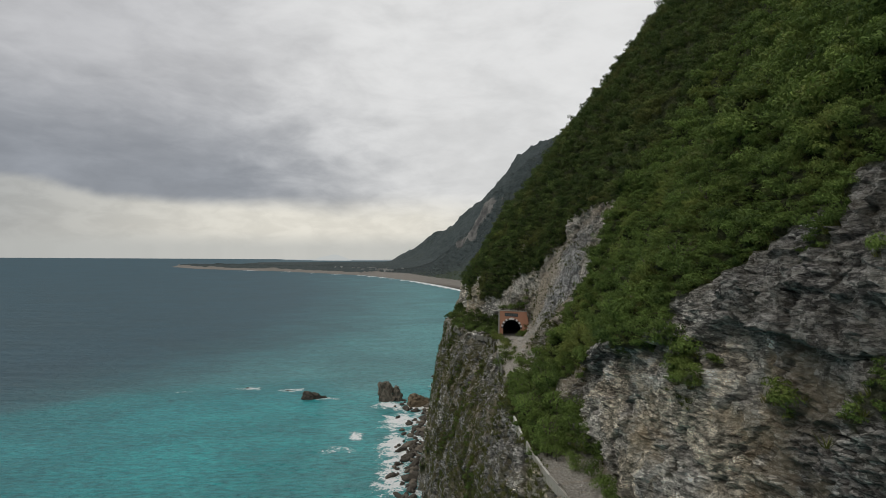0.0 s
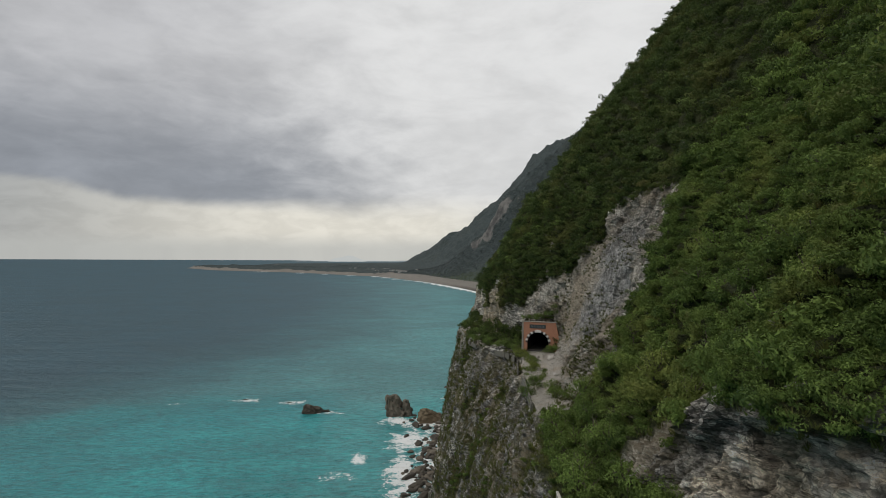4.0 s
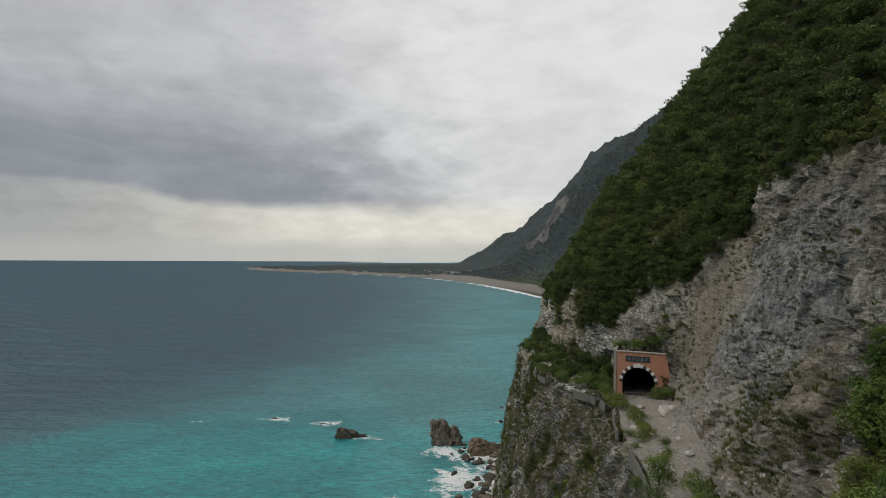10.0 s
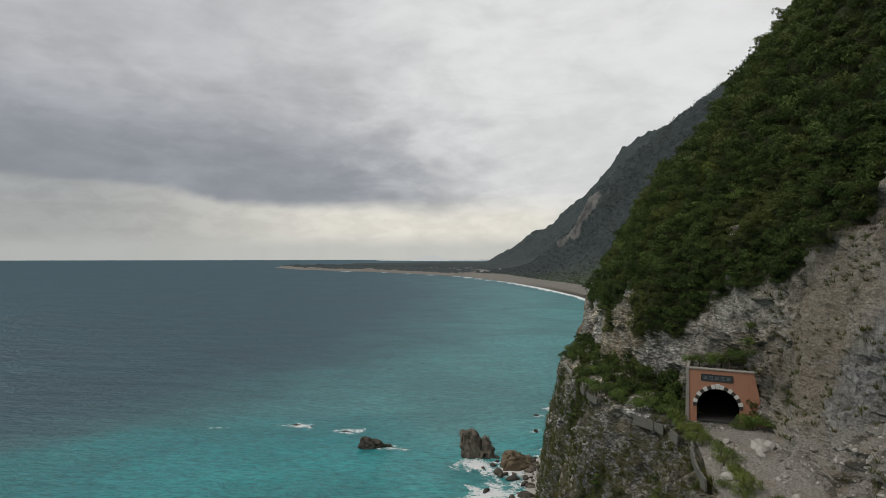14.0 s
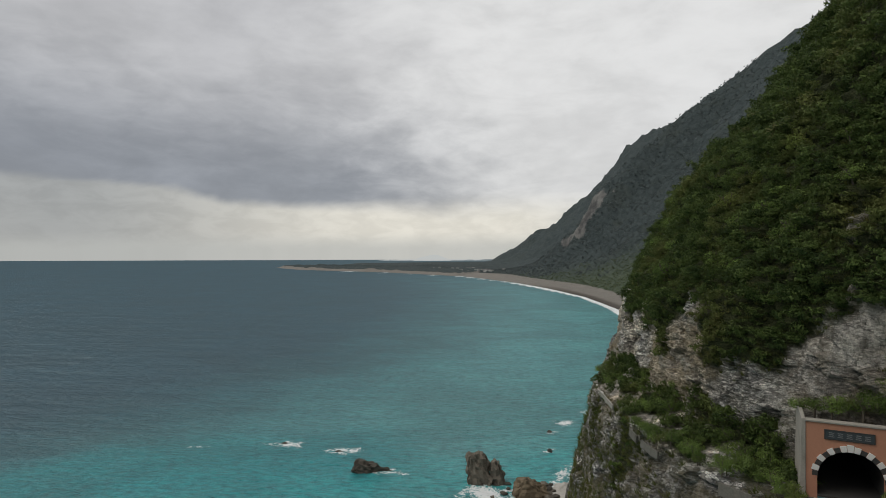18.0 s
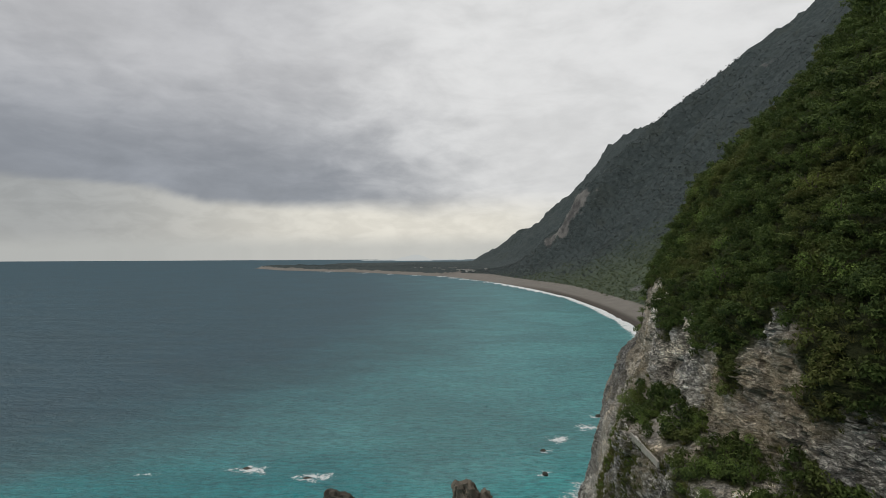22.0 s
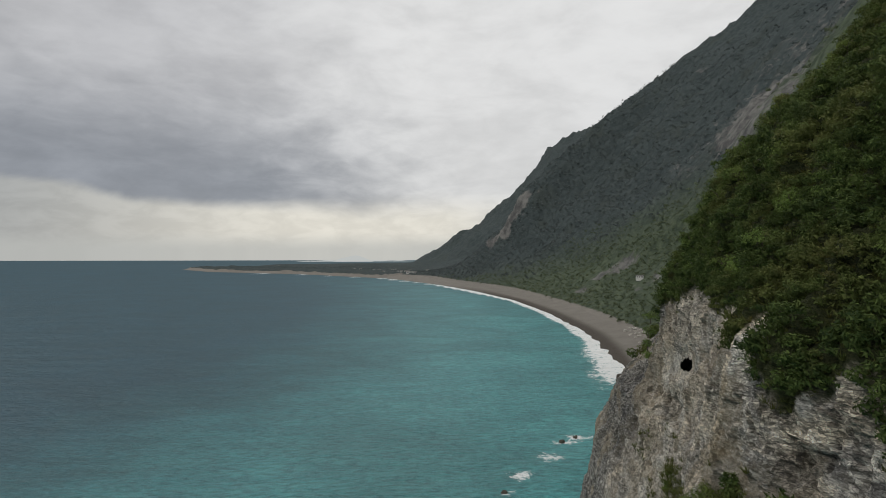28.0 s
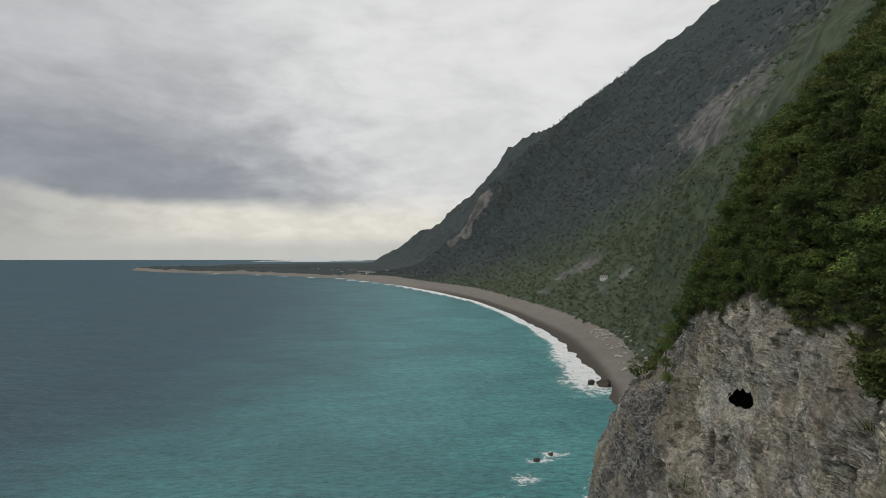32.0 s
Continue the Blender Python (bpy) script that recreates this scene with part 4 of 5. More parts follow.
def tuft_template(seed, blades):
    """A tuft of arching blades about 1 high."""
    rng = np.random.RandomState(seed)
    ang = rng.uniform(0, 2 * np.pi, blades)
    out = np.stack([np.cos(ang), np.sin(ang), 0 * ang], 1)
    side = np.stack([-np.sin(ang), np.cos(ang), 0 * ang], 1) * 0.06
    h = rng.uniform(0.5, 1.05, blades)[:, None]
    base = out * 0.12 + rng.normal(size=(blades, 3)) * (0.15, 0.15, 0)
    tip = base + out * rng.uniform(0.3, 0.8, blades)[:, None] + np.array((0, 0, 1)) * h * 0.8
    v = np.stack([base - side, base + side, tip], 1).reshape(-1, 3)
    return v, np.arange(3 * blades).reshape(-1, 3)


def scatter(name, label, templates, at, size, mat, rng, lean=None, stretch=None):
    """One mesh of many plants of which nobody could tell the number."""
    verts, quads, tint, start = [], [], [], 0
    pick = rng.randint(0, len(templates), len(at))
    turn = rng.uniform(0, 2 * np.pi, len(at))
    for k, (tv, tq) in enumerate(templates):
        sel = np.nonzero(pick == k)[0]
        if not len(sel):
            continue
        c, s = np.cos(turn[sel]), np.sin(turn[sel])
        sz = size[sel][:, None]
        hz = sz * (stretch[sel][:, None] if stretch is not None else 1)
        x = (tv[:, 0] * c[:, None] - tv[:, 1] * s[:, None]) * sz
        y = (tv[:, 0] * s[:, None] + tv[:, 1] * c[:, None]) * sz
        z = tv[:, 2] * hz
        v = np.stack([x, y, z], 2)
        if lean is not None:
            v[:, :, :2] += z[:, :, None] * lean[sel][:, None, :]
        v += at[sel][:, None, :]
        verts.append(v.reshape(-1, 3))
        quads.append((np.arange(len(sel))[:, None, None] * len(tv) + tq[None] + start).reshape(-1, 3))
        shade = rng.beta(1.3, 1.5, len(sel)) * 0.8 + 0.2 * np.clip(0.5 + fbm(at[sel], 12, 2), 0, 1)
        tint.append(np.repeat(shade, len(tv)))
        start += len(sel) * len(tv)
    me = mesh_of(name, np.concatenate(verts), tris=np.concatenate(quads), mat=mat, floats={"tint": np.concatenate(tint)})
    ob = new(name, me)
    return tagged(ob, label, "vegetation", kind="stuff")


def cliff_sample(n, rng, ylo, yhi, vlo, vhi):
    """Even random places on the cliff's surface, with normals and plant cover."""
    i = np.nonzero((YS >= ylo) & (YS < yhi))[0]
    j = np.nonzero((VS >= vlo) & (VS < vhi))[0]
    i, j = i[i < len(YS) - 1], j[j < len(VS) - 1]
    I, J = np.meshgrid(i, j, indexing="ij")
    a = (I * len(VS) + J).ravel()
    p00, p10, p01, p11 = CLIFF[a], CLIFF[a + len(VS)], CLIFF[a + 1], CLIFF[a + len(VS) + 1]
    nrm = np.cross(p01 - p00, p10 - p00)
    area = np.linalg.norm(nrm, axis=1)
    nrm /= area[:, None] + 1e-9
    pick = rng.choice(len(a), n, p=area / area.sum())
    f, h = rng.uniform(size=(2, n, 1))
    p = p00[pick] * (1 - f) * (1 - h) + p10[pick] * f * (1 - h) + p01[pick] * (1 - f) * h + p11[pick] * f * h
    nn = nrm[pick]
    nn = np.where(nn[:, :1] > 0, -nn, nn)
    return p, nn, VEG[a][pick], TALUS[a][pick]


def thin_out(p, gap, rng):
    """Keeps points that are about gap apart."""
    cell = np.floor(p / gap).astype(np.int64)
    key = cell[:, 0] * 73856093 ^ cell[:, 1] * 19349663 ^ cell[:, 2] * 83492791
    return np.unique(key, return_index=True)[1]


def kit(seed, radii, leaf, fill=2.8):
    return [shrub_template(seed + k, r, leaf, fill, 6 + k % 4) for k, r in enumerate(radii)]


CLOSE = kit(0, (0.6, 0.7, 0.8, 0.95, 0.7, 1.15), 0.105)
FINE = kit(20, (0.7, 0.8, 1.0, 1.1, 0.9, 1.4), 0.15)
MIDDLE = kit(40, (0.8, 1.0, 1.2, 1.4, 1.1, 1.7), 0.20)
COARSE = kit(60, (1.4, 1.8, 2.2, 2.7, 3.1, 2.0), 0.27, 2.5)
FAR = kit(70, (1.9, 2.3, 2.8, 2.1), 0.42)
LOW = kit(80, (0.5, 0.7, 0.9), 0.17)
CANOPY = kit(100, (1.6, 1.9, 2.3, 2.7, 2.0), 0.17)
TUFTS = [tuft_template(160 + s, 16) for s in range(4)]


def clothe(name, label, ylo, yhi, vlo, vhi, n, gap, lo, hi, templates, seed, cut=0.5, mat=None, tall=(0.8, 1.3), push=0.15, chance=None):
    rng = np.random.RandomState(seed)
    p, nn, veg, tal = cliff_sample(n, rng, ylo, yhi, vlo, vhi)
    ok = (veg > cut) & (tal < 0.4)
    if chance:
        ok = (veg > cut) | (fbm(p, chance, 4) > -0.04)
    p, nn = p[ok], nn[ok]
    keep = thin_out(p, gap, rng)
    p, nn = p[keep], nn[keep]
    size = rng.uniform(lo, hi, len(p))
    at = p + nn * (size * push)[:, None] - np.array((0, 0, 0.25)) * size[:, None]
    lean = nn[:, :2] * 0.35
    return scatter(name, label, templates, at, size, mat or MAT_LEAF, rng, lean, rng.uniform(*tall, len(p)))


clothe("shrub_cover", "dense yellow-green shrubs above the bare rock face", 26, 76, 3, 8.4, 22000, 1.0, 0.8, 1.15, CLOSE, 11)
clothe("shrub_cover", "dense green shrubs on the slope above the old road", 76, 135, 3, 8.2, 22000, 1.3, 0.8, 1.15, FINE, 10)
clothe("tree_cover", "round-crowned green trees among the shrubs", 40, 135, 5.0, 8.4, 2600, 4.0, 0.6, 1.1, CANOPY, 21, tall=(0.8, 1.2), push=0.8)
clothe("tree_cover", "dense green woods high on the slope", 40, 135, 8, 9.9, 9000, 3.0, 0.75, 1.2, COARSE, 12)
clothe("shrub_cover", "dense green shrubs above the tunnel", 135, 325, 3, 8, 30000, 1.6, 0.8, 1.2, MIDDLE, 13, mat=MAT_WOOD)
clothe("tree_cover", "round-crowned green trees above the cliff", 135, 322, 6.35, 8.2, 3600, 4.2, 0.55, 1.0, CANOPY, 22, mat=MAT_WOOD, push=0.8)
clothe("tree_cover", "dense green woods on the ridge", 135, 260, 8, 10.4, 16000, 3.3, 0.75, 1.25, COARSE, 14, mat=MAT_WOOD)
clothe("tree_cover", "dense green woods on the ridge", 260, 345, 8, 10.8, 16000, 3.3, 0.7, 1.15, COARSE, 24, mat=MAT_WOOD)
clothe("shrub_cover", "low green shrubs on the lower cliff", 60, 300, 0.6, 3, 7000, 1.7, 0.7, 1.3, LOW, 15)
clothe("tree_cover", "green shrubs on the far side of the ridge", 325, 440, 2, 12.0, 7500, 4.4, 0.7, 1.0, FAR, 16, mat=MAT_WOOD)
clothe("grass_cover", "dry yellow-green grass tufts on rock ledges", 26, 320, 1.2, 8, 26000, 1.15, 0.5, 1.1, TUFTS, 17, cut=0.10, mat=MAT_GRASS)
clothe("grass_cover", "coarse grass clinging to the lower cliff", 60, 290, 0.8, 3, 22000, 0.9, 0.5, 1.2, TUFTS, 18, cut=0.10, mat=MAT_GRASS, chance=9)
clothe("grass_cover", "dry grass and weeds on the old debris mound", 129, 148, 3.6, 5.8, 5000, 0.6, 0.4, 0.9, TUFTS, 19, cut=0.10, mat=MAT_GRASS, chance=4)
clothe("grass_cover", "sparse weeds and grass tufts rooted in the rockslide scar", 132, 190, 4.4, 7.2, 5000, 1.5, 0.4, 1.0, TUFTS, 25, cut=0.10, mat=MAT_GRASS, chance=6)


def plant_hillside():
    """Crowns of the woods on the far slope."""
    rng = np.random.RandomState(77)
    p = HILLSIDE[(HILLSIDE[:, 1] > 480) & (HILLSIDE[:, 1] < 2300) & (HILLSIDE[:, 2] < 640)]
    p = p[rng.choice(len(p), 22000)] + rng.normal(size=(22000, 3)) * (3.0, 4.5, 0.5)
    p = p[thin_out(p, 8.0, rng)]
    size = rng.uniform(2.6, 5.0, len(p))
    kit_far = [shrub_template(300 + k, 1.0, 0.30, 2.6, 6) for k in range(5)]
    at = p - np.array((0, 0, 0.5)) * size[:, None]
    # far crowns take the haze-tinted leaves, near low ones the green
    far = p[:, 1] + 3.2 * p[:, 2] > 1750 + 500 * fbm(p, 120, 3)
    scatter("hill_woods", "dull green woods covering the mountain slope, tinted blue-grey for haze", kit_far, at[far], size[far], MAT_HAZY_HILLWOOD, rng)
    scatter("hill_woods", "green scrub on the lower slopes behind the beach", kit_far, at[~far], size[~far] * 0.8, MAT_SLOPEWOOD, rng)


plant_hillside()


# ---- rocks ----
def rock_mesh(name, seed, detail=4, size=(1, 1, 1), rough=0.35, mat=None, grain=1.0):
    """A broken, angular boulder with its base at the origin."""
    bm = bmesh.new()
    bmesh.ops.create_icosphere(bm, subdivisions=detail, radius=1.0)
    co = np.array([v.co for v in bm.verts])
    rng = np.random.RandomState(seed)
    d = co.copy()
    for k in range(9):                       # flat broken faces
        n = rng.normal(size=3)
        n /= np.linalg.norm(n)
        cut = rng.uniform(0.55, 0.85)
        over = np.maximum(0, d @ n - cut)
        d -= over[:, None] * n * 0.9
    s = seed * 3.7
    d *= (1 + rough * ridged(d + s, 0.9 * grain, 4, 0.55) * 0.6 + rough * 0.3 * fbm(d + s, 0.25 * grain, 3))[:, None]
    d *= size
    d[:, 2] -= d[:, 2].min() * 0.72
    for v, c in zip(bm.verts, d):
        v.co = c
    me = bpy.data.meshes.new(name)
    bm.to_mesh(me)
    bm.free()
    me.materials.append(mat or MAT_BOULDER)
    return me


def sea_rock(name, label, m, seed, size, detail=5, group="", mat=None, me=None):
    ob = new(name, me or rock_mesh(name, seed, detail, size, mat=mat))
    ob.matrix_world = m
    return tagged(ob, label, "rock", group)


def crag_mesh(name, corners, seed, mat, cuts=9):
    """A broken crag from a few corners, split along its beds."""
    bm = bmesh.new()
    for c in corners:
        bm.verts.new(c)
    hull = bmesh.ops.convex_hull(bm, input=bm.verts)
    spare = [v for v in set(hull["geom_interior"] + hull["geom_unused"]) if isinstance(v, bmesh.types.BMVert)]
    bmesh.ops.delete(bm, geom=spare, context="VERTS")
    bmesh.ops.subdivide_edges(bm, edges=bm.edges, cuts=cuts, use_grid_fill=True)
    bmesh.ops.triangulate(bm, faces=bm.faces)
    co = np.array([v.co for v in bm.verts])
    nrm = np.array([v.normal for v in bm.verts])
    t = co + 40 * seed
    t = np.stack([t[:, 0] + 0.3 * t[:, 2], t[:, 1], t[:, 2] - 0.4 * t[:, 0]], 1)
    n1, l1, e1 = facets(t, (3.2, 3.2, 1.8), seed)
    n2, l2, e2 = facets(t, (1.2, 1.2, 0.8), seed + 7)
    d = (n1 - 0.5) * 1.3 + l1 * 0.4 + (n2 - 0.5) * 0.5 + l2 * 0.14 - 0.35 * e1 + fbm(t, 2.5, 3) * 0.8
    for v, c in zip(bm.verts, co + nrm * d[:, None]):
        v.co = c
    me = bpy.data.meshes.new(name)
    bm.to_mesh(me)
    bm.free()
    me.materials.append(mat)
    return me


# the two-headed stack, the low whale-backed rock, the brown block at the shore
def build_stack():
    top = thing("sea_stack", "tall grey-brown two-headed sea stack ringed by surf", "rock", pose(2.0, 343, -1.2, 0, 0, 6))
    part("tall_head", crag_mesh("tall_head", ((-7, -3.4, -2), (-6.2, 3.5, -2), (1.6, -4.0, -2), (2.2, 4.0, -2), (-7.8, -1.5, 9.2), (-7.4, 2.0, 11.0), (-6.2, -2.2, 12.4), (-1.0, -2.2, 12.2), (0.4, 1.8, 10.6), (-3.0, 3.0, 12.2)), 3, MAT_CRAG), None, top, "pale-topped tall head")
    part("low_head", crag_mesh("low_head", ((-0.8, -4.6, -2), (0.5, 3.6, -2), (7.2, -2.8, -2), (7.0, 3.0, -2), (6.6, -1.4, 3.6), (3.6, -1.6, 9.8), (1.4, -2.4, 8.6), (2.4, 1.8, 9.2), (6.0, 1.6, 4.6)), 4, MAT_CRAG), None, top)
    part("base", crag_mesh("base", ((-9, -5, -2), (-7, 5, -2), (8.5, -5, -2), (8.0, 5, -2), (-6, -3, 1.8), (6.5, -3, 1.4), (0, 4, 2.0)), 5, MAT_BOULDER), None, top)


def build_crag(label, m, corners, seed, mat):
    ob = new("sea_rock", crag_mesh("sea_rock", corners, seed, mat))
    ob.matrix_world = m
    tagged(ob, label, "rock")


MAT_CRAG = material("weathered_brown_rock", paint_plain((0.150, 0.130, 0.104), 0.6, 0.9, 0.35, 0.6, stain=(0.045, 0.040, 0.032), stained=0.75))
MAT_TAN = material("tan_shore_rock", paint_plain((0.165, 0.128, 0.084), 0.5, 0.9, 0.35, 0.6, stain=(0.06, 0.05, 0.036), stained=0.7))
build_stack()
build_crag("low dark whale-backed rock standing in turquoise water", pose(-44.5, 350, -1.0, 0, 0, 6), ((-7.2, -3, -1.5), (-6.8, 3, -1.5), (5, -2.8, -1.5), (6, 2.4, -1.5), (9.0, -0.3, 0.9), (-7.0, -1.0, 3.2), (-5.6, 1.6, 4.4), (-4.4, -1.8, 4.6), (-0.5, -1.2, 4.3), (1.5, 1.0, 3.6), (5.4, 0.0, 2.0)), 6, MAT_BOULDER)
build_crag("broad tan-brown block at the foot of the cliff", pose(17.5, 331.5, -1.0, 0, 0, 12), ((-6.4, -4, -1.5), (-5.8, 4, -1.5), (7, -4.4, -1.5), (7, 4, -1.5), (-5.8, -1.5, 5.2), (-4.2, 2, 7.0), (-2.2, -2.6, 7.2), (1.2, -2.2, 5.4), (2.0, 2.2, 6.0), (6.2, -1.5, 3.0), (6.4, 2.0, 3.6)), 7, MAT_TAN)
sea_rock("sea_rock", "dark reef rock washed over by foam", pose(-62.5, 371, -2.7), 12, (4.0, 2.2, 1.8), 4)
sea_rock("sea_rock", "dark reef rock washed over by foam", pose(-90, 380, -2.6), 13, (3.2, 1.8, 1.6), 4)
for k, (x, y, s) in enumerate(((31, 404, 1.1), (66, 458, 1.2), (74, 464, 1.0), (29, 378, 1.0), (145, 580, 3.6), (139, 586, 2.2), (205, 655, 3.4), (212, 668, 2.4), (192, 640, 2.0))):
    sea_rock("surf_rock", "small dark rock with white water round it", pose(x, y, -0.5, 0, 0, 40 * k), 30 + k, (s * 1.2, s, s * 0.9), 4, "rocks in the surf")

SHORE_MESH = [rock_mesh("shore_boulder", 60 + k, 3, (1.1 + 0.1 * k, 0.9, 0.75), mat=MAT_CRAG if k % 3 == 0 else MAT_BOULDER) for k in range(6)]
rng = np.random.RandomState(17)
for k in range(190):
    y = rng.uniform(204, 342)
    foot = np.interp(y, (200, 240, 260, 300, 335, 345), (13, 15.5, 19, 24.5, 28.5, 32.5))
    x = foot - 2 - abs(rng.normal()) * (5 + 4 * smooth(270, 320, y))
    s = rng.uniform(0.5, 1.5) * (1.8 if rng.uniform() < 0.13 else 1.0)
    ob = new("shore_boulder", SHORE_MESH[rng.randint(6)])
    ob.matrix_world = pose(x, y, -0.35 * s + 0.12 * (6 - min(6, foot - x)), rng.uniform(-15, 15), rng.uniform(-15, 15), rng.uniform(0, 360)) @ Matrix.Diagonal((s, s, s, 1))
    tagged(ob, "wet dark brown boulder on the surf-washed shore", "boulder", "shore boulders")


def build_shore_bank():
    """The bank of small stones that the boulders lie on."""
    ys = np.arange(255, 345, 1.5)
    fs = np.linspace(0, 1, 22)
    foot = np.interp(ys, (240, 260, 300, 335, 345), (15.5, 20, 26.5, 31, 34))
    wide = 5 + 9 * smooth(260, 310, ys) * smooth(350, 335, ys)
    X = (foot[:, None] + 3) - fs[None] * (wide[:, None] + 3)
    Y = np.repeat(ys[:, None], len(fs), 1)
    p = np.stack([X, Y, 2.6 * (1 - fs[None]) - 0.9 + 0 * X], 2).reshape(-1, 3)
    p[:, 2] += fbm(p, 3, 4) * 1.0
    me = mesh_of("shore_bank", p, grid_quads(*X.shape), mat=MAT_RUBBLE)
    tagged(new("shore_bank", me), "bank of grey cobbles below the cliff", "shore", kind="structure")


build_shore_bank()

# ---- the tunnel portal: x along the front, y into the hill, z up ----
U = Vector((0.928, -0.375, 0)).normalized()
PORTAL = Matrix(((U.x, -U.y, 0, 39.0), (U.y, U.x, 0, 189.3), (0, 0, 1, 62.1), (0, 0, 0, 1)))
HALF, CROWN, AXIS_X, WIDE, TALL, FLARE = 3.0, 4.8, 4.05, 9.0, 7.6, 1.6
SPRING = CROWN - HALF


def arch_line(r, n=28):
    """Points of the arch with that half-width, from the left foot over the crown to the right foot."""
    pts = [(AXIS_X - r, -1.2), (AXIS_X - r, SPRING * 0.5)]
    pts += [(AXIS_X - r * math.cos(math.pi * k / n), SPRING + r * math.sin(math.pi * k / n)) for k in range(n + 1)]
    return pts + [(AXIS_X + r, SPRING * 0.5), (AXIS_X + r, -1.2)]


def build_portal():
    top = thing("tunnel_portal", "terracotta-plastered road tunnel portal with a striped stone arch", "tunnel", PORTAL)
    # front wall with the arch cut through it
    inner = arch_line(HALF)
    outer = []
    for x, z in inner:
        dx, dz = x - AXIS_X, max(z - SPRING, 0.0)
        if z <= SPRING:
            outer.append((0.0 if dx < 0 else WIDE + FLARE * (TALL - z) / TALL, z))
        else:
            s = 99.0
            if dx < 0: s = min(s, -AXIS_X / dx)
            if dx > 0: s = min(s, (WIDE - AXIS_X + FLARE * (TALL - SPRING) / TALL) / (dx + FLARE * dz / TALL))
            s = min(s, (TALL - SPRING) / dz)
            outer.append((AXIS_X + dx * s, SPRING + dz * s))
    for corner in ((0.0, TALL), (WIDE, TALL)):
        k = min(range(len(outer)), key=lambda i: (outer[i][0] - corner[0]) ** 2 + (outer[i][1] - corner[1]) ** 2)
        outer[k] = corner
    bm = bmesh.new()
    thick = 0.7
    rows = [[bm.verts.new((x, y, z)) for x, z in line] for y, line in ((0, inner), (0, outer), (thick, outer), (thick, inner))]
    for a, b in ((0, 1), (1, 2), (2, 3), (3, 0)):
        for k in range(len(inner) - 1):
            bm.faces.new((rows[a][k], rows[b][k], rows[b][k + 1], rows[a][k + 1]))
    bmesh.ops.recalc_face_normals(bm, faces=bm.faces)
    part("front_wall", bm, MAT_ORANGE, top)
    # stones of the arch, white and dark by turns
    n = 17
    for k in range(n):
        a0, a1 = math.pi * (k + 0.04) / n, math.pi * (k + 0.96) / n
        pale = k % 2 == 1 or k in (8,)
        r0, r1 = HALF - 0.03, HALF + (0.62 if pale else 0.50)
        if k == 8:
            r1 += 0.12
        proud = -0.13 if pale else -0.07
        bm = bmesh.new()
        ring = []
        for y in (proud, 0.06):
            ring.append([bm.verts.new((AXIS_X - r * math.cos(a), y, SPRING + r * math.sin(a))) for r, a in ((r0, a0), (r1, a0), (r1, a1), (r0, a1))])
        bm.faces.new(ring[0])
        bm.faces.new(ring[1][::-1])
        for i in range(4):
            bm.faces.new((ring[0][i], ring[1][i], ring[1][(i + 1) % 4], ring[0][(i + 1) % 4]))
        bmesh.ops.recalc_face_normals(bm, faces=bm.faces)
        bmesh.ops.bevel(bm, geom=list(bm.edges), offset=0.02, segments=1, affect="EDGES")
        part("voussoir", bm, MAT_WHITE if pale else MAT_DARK, top, "white arch stone" if pale else "dark arch stone")
    # coping, name plaque, wing wall
    part("coping", box((WIDE + 0.2, 0.95, 0.22), ((WIDE + 0.2) / 2 - 0.08, 0.32, TALL + 0.11), 0.04), MAT_CONCRETE, top, "weathered pale coping")
    plaque = part("plaque", box((4.3, 0.08, 0.86), (3.95, -0.04, 6.42), 0.02), MAT_SLATE, top, "dark slate name plaque")
    frame_bm = bmesh.new()
    for size, at in (((4.5, 0.12, 0.1), (3.95, -0.06, 6.90)), ((4.5, 0.12, 0.1), (3.95, -0.06, 5.94)), ((0.1, 0.12, 0.86), (1.75, -0.06, 6.42)), ((0.1, 0.12, 0.86), (6.15, -0.06, 6.42))):
        box(size, at, 0.015, frame_bm)
    part("plaque_frame", frame_bm, MAT_DARK, plaque)
    for k in range(5):
        bar = bmesh.new()
        for size, at in (((0.50, 0.03, 0.09), (2.35 + 0.8 * k, -0.095, 6.62)), ((0.44, 0.03, 0.09), (2.35 + 0.8 * k, -0.095, 6.42)), ((0.52, 0.03, 0.09), (2.35 + 0.8 * k, -0.095, 6.22))):
            box(size, at, 0.0, bar)
        part("worn_sign", bar, MAT_LETTER, plaque)
    bm = bmesh.new()
    foot = [(-0.62, -0.12, -1.6), (0.0, -0.12, -1.6), (0.0, 6.2, -1.6), (-0.62, 6.2, -1.6)]
    head = [(-0.40, -0.10, TALL + 0.28), (0.0, -0.10, TALL + 0.28), (0.0, 6.2, TALL + 0.75), (-0.40, 6.2, TALL + 0.75)]
    v = [bm.verts.new(c) for c in foot + head]
    for f in ((0, 3, 2, 1), (4, 5, 6, 7), (0, 1, 5, 4), (1, 2, 6, 5), (2, 3, 7, 6), (3, 0, 4, 7)):
        bm.faces.new([v[i] for i in f])
    bmesh.ops.bevel(bm, geom=list(bm.edges), offset=0.04, segments=1, affect="EDGES")
    part("wing_wall", bm, MAT_CONCRETE, top, "streaked bare concrete wing wall")
    # lining that runs back into the dark
    bm = bmesh.new()
    lines = [[bm.verts.new((x, y, z)) for x, z in arch_line(HALF + 0.02)] for y in np.linspace(thick, 34, 12)]
    for a, b in zip(lines, lines[1:]):
        for k in range(len(a) - 1):
            bm.faces.new((a[k], b[k], b[k + 1], a[k + 1]))
    bm.faces.new(lines[-1])
    part("lining", bm, MAT_LINING, top, "dark tunnel lining")
    bm = box((2 * HALF, 34, 0.2), (AXIS_X, 17, -0.35), 0)
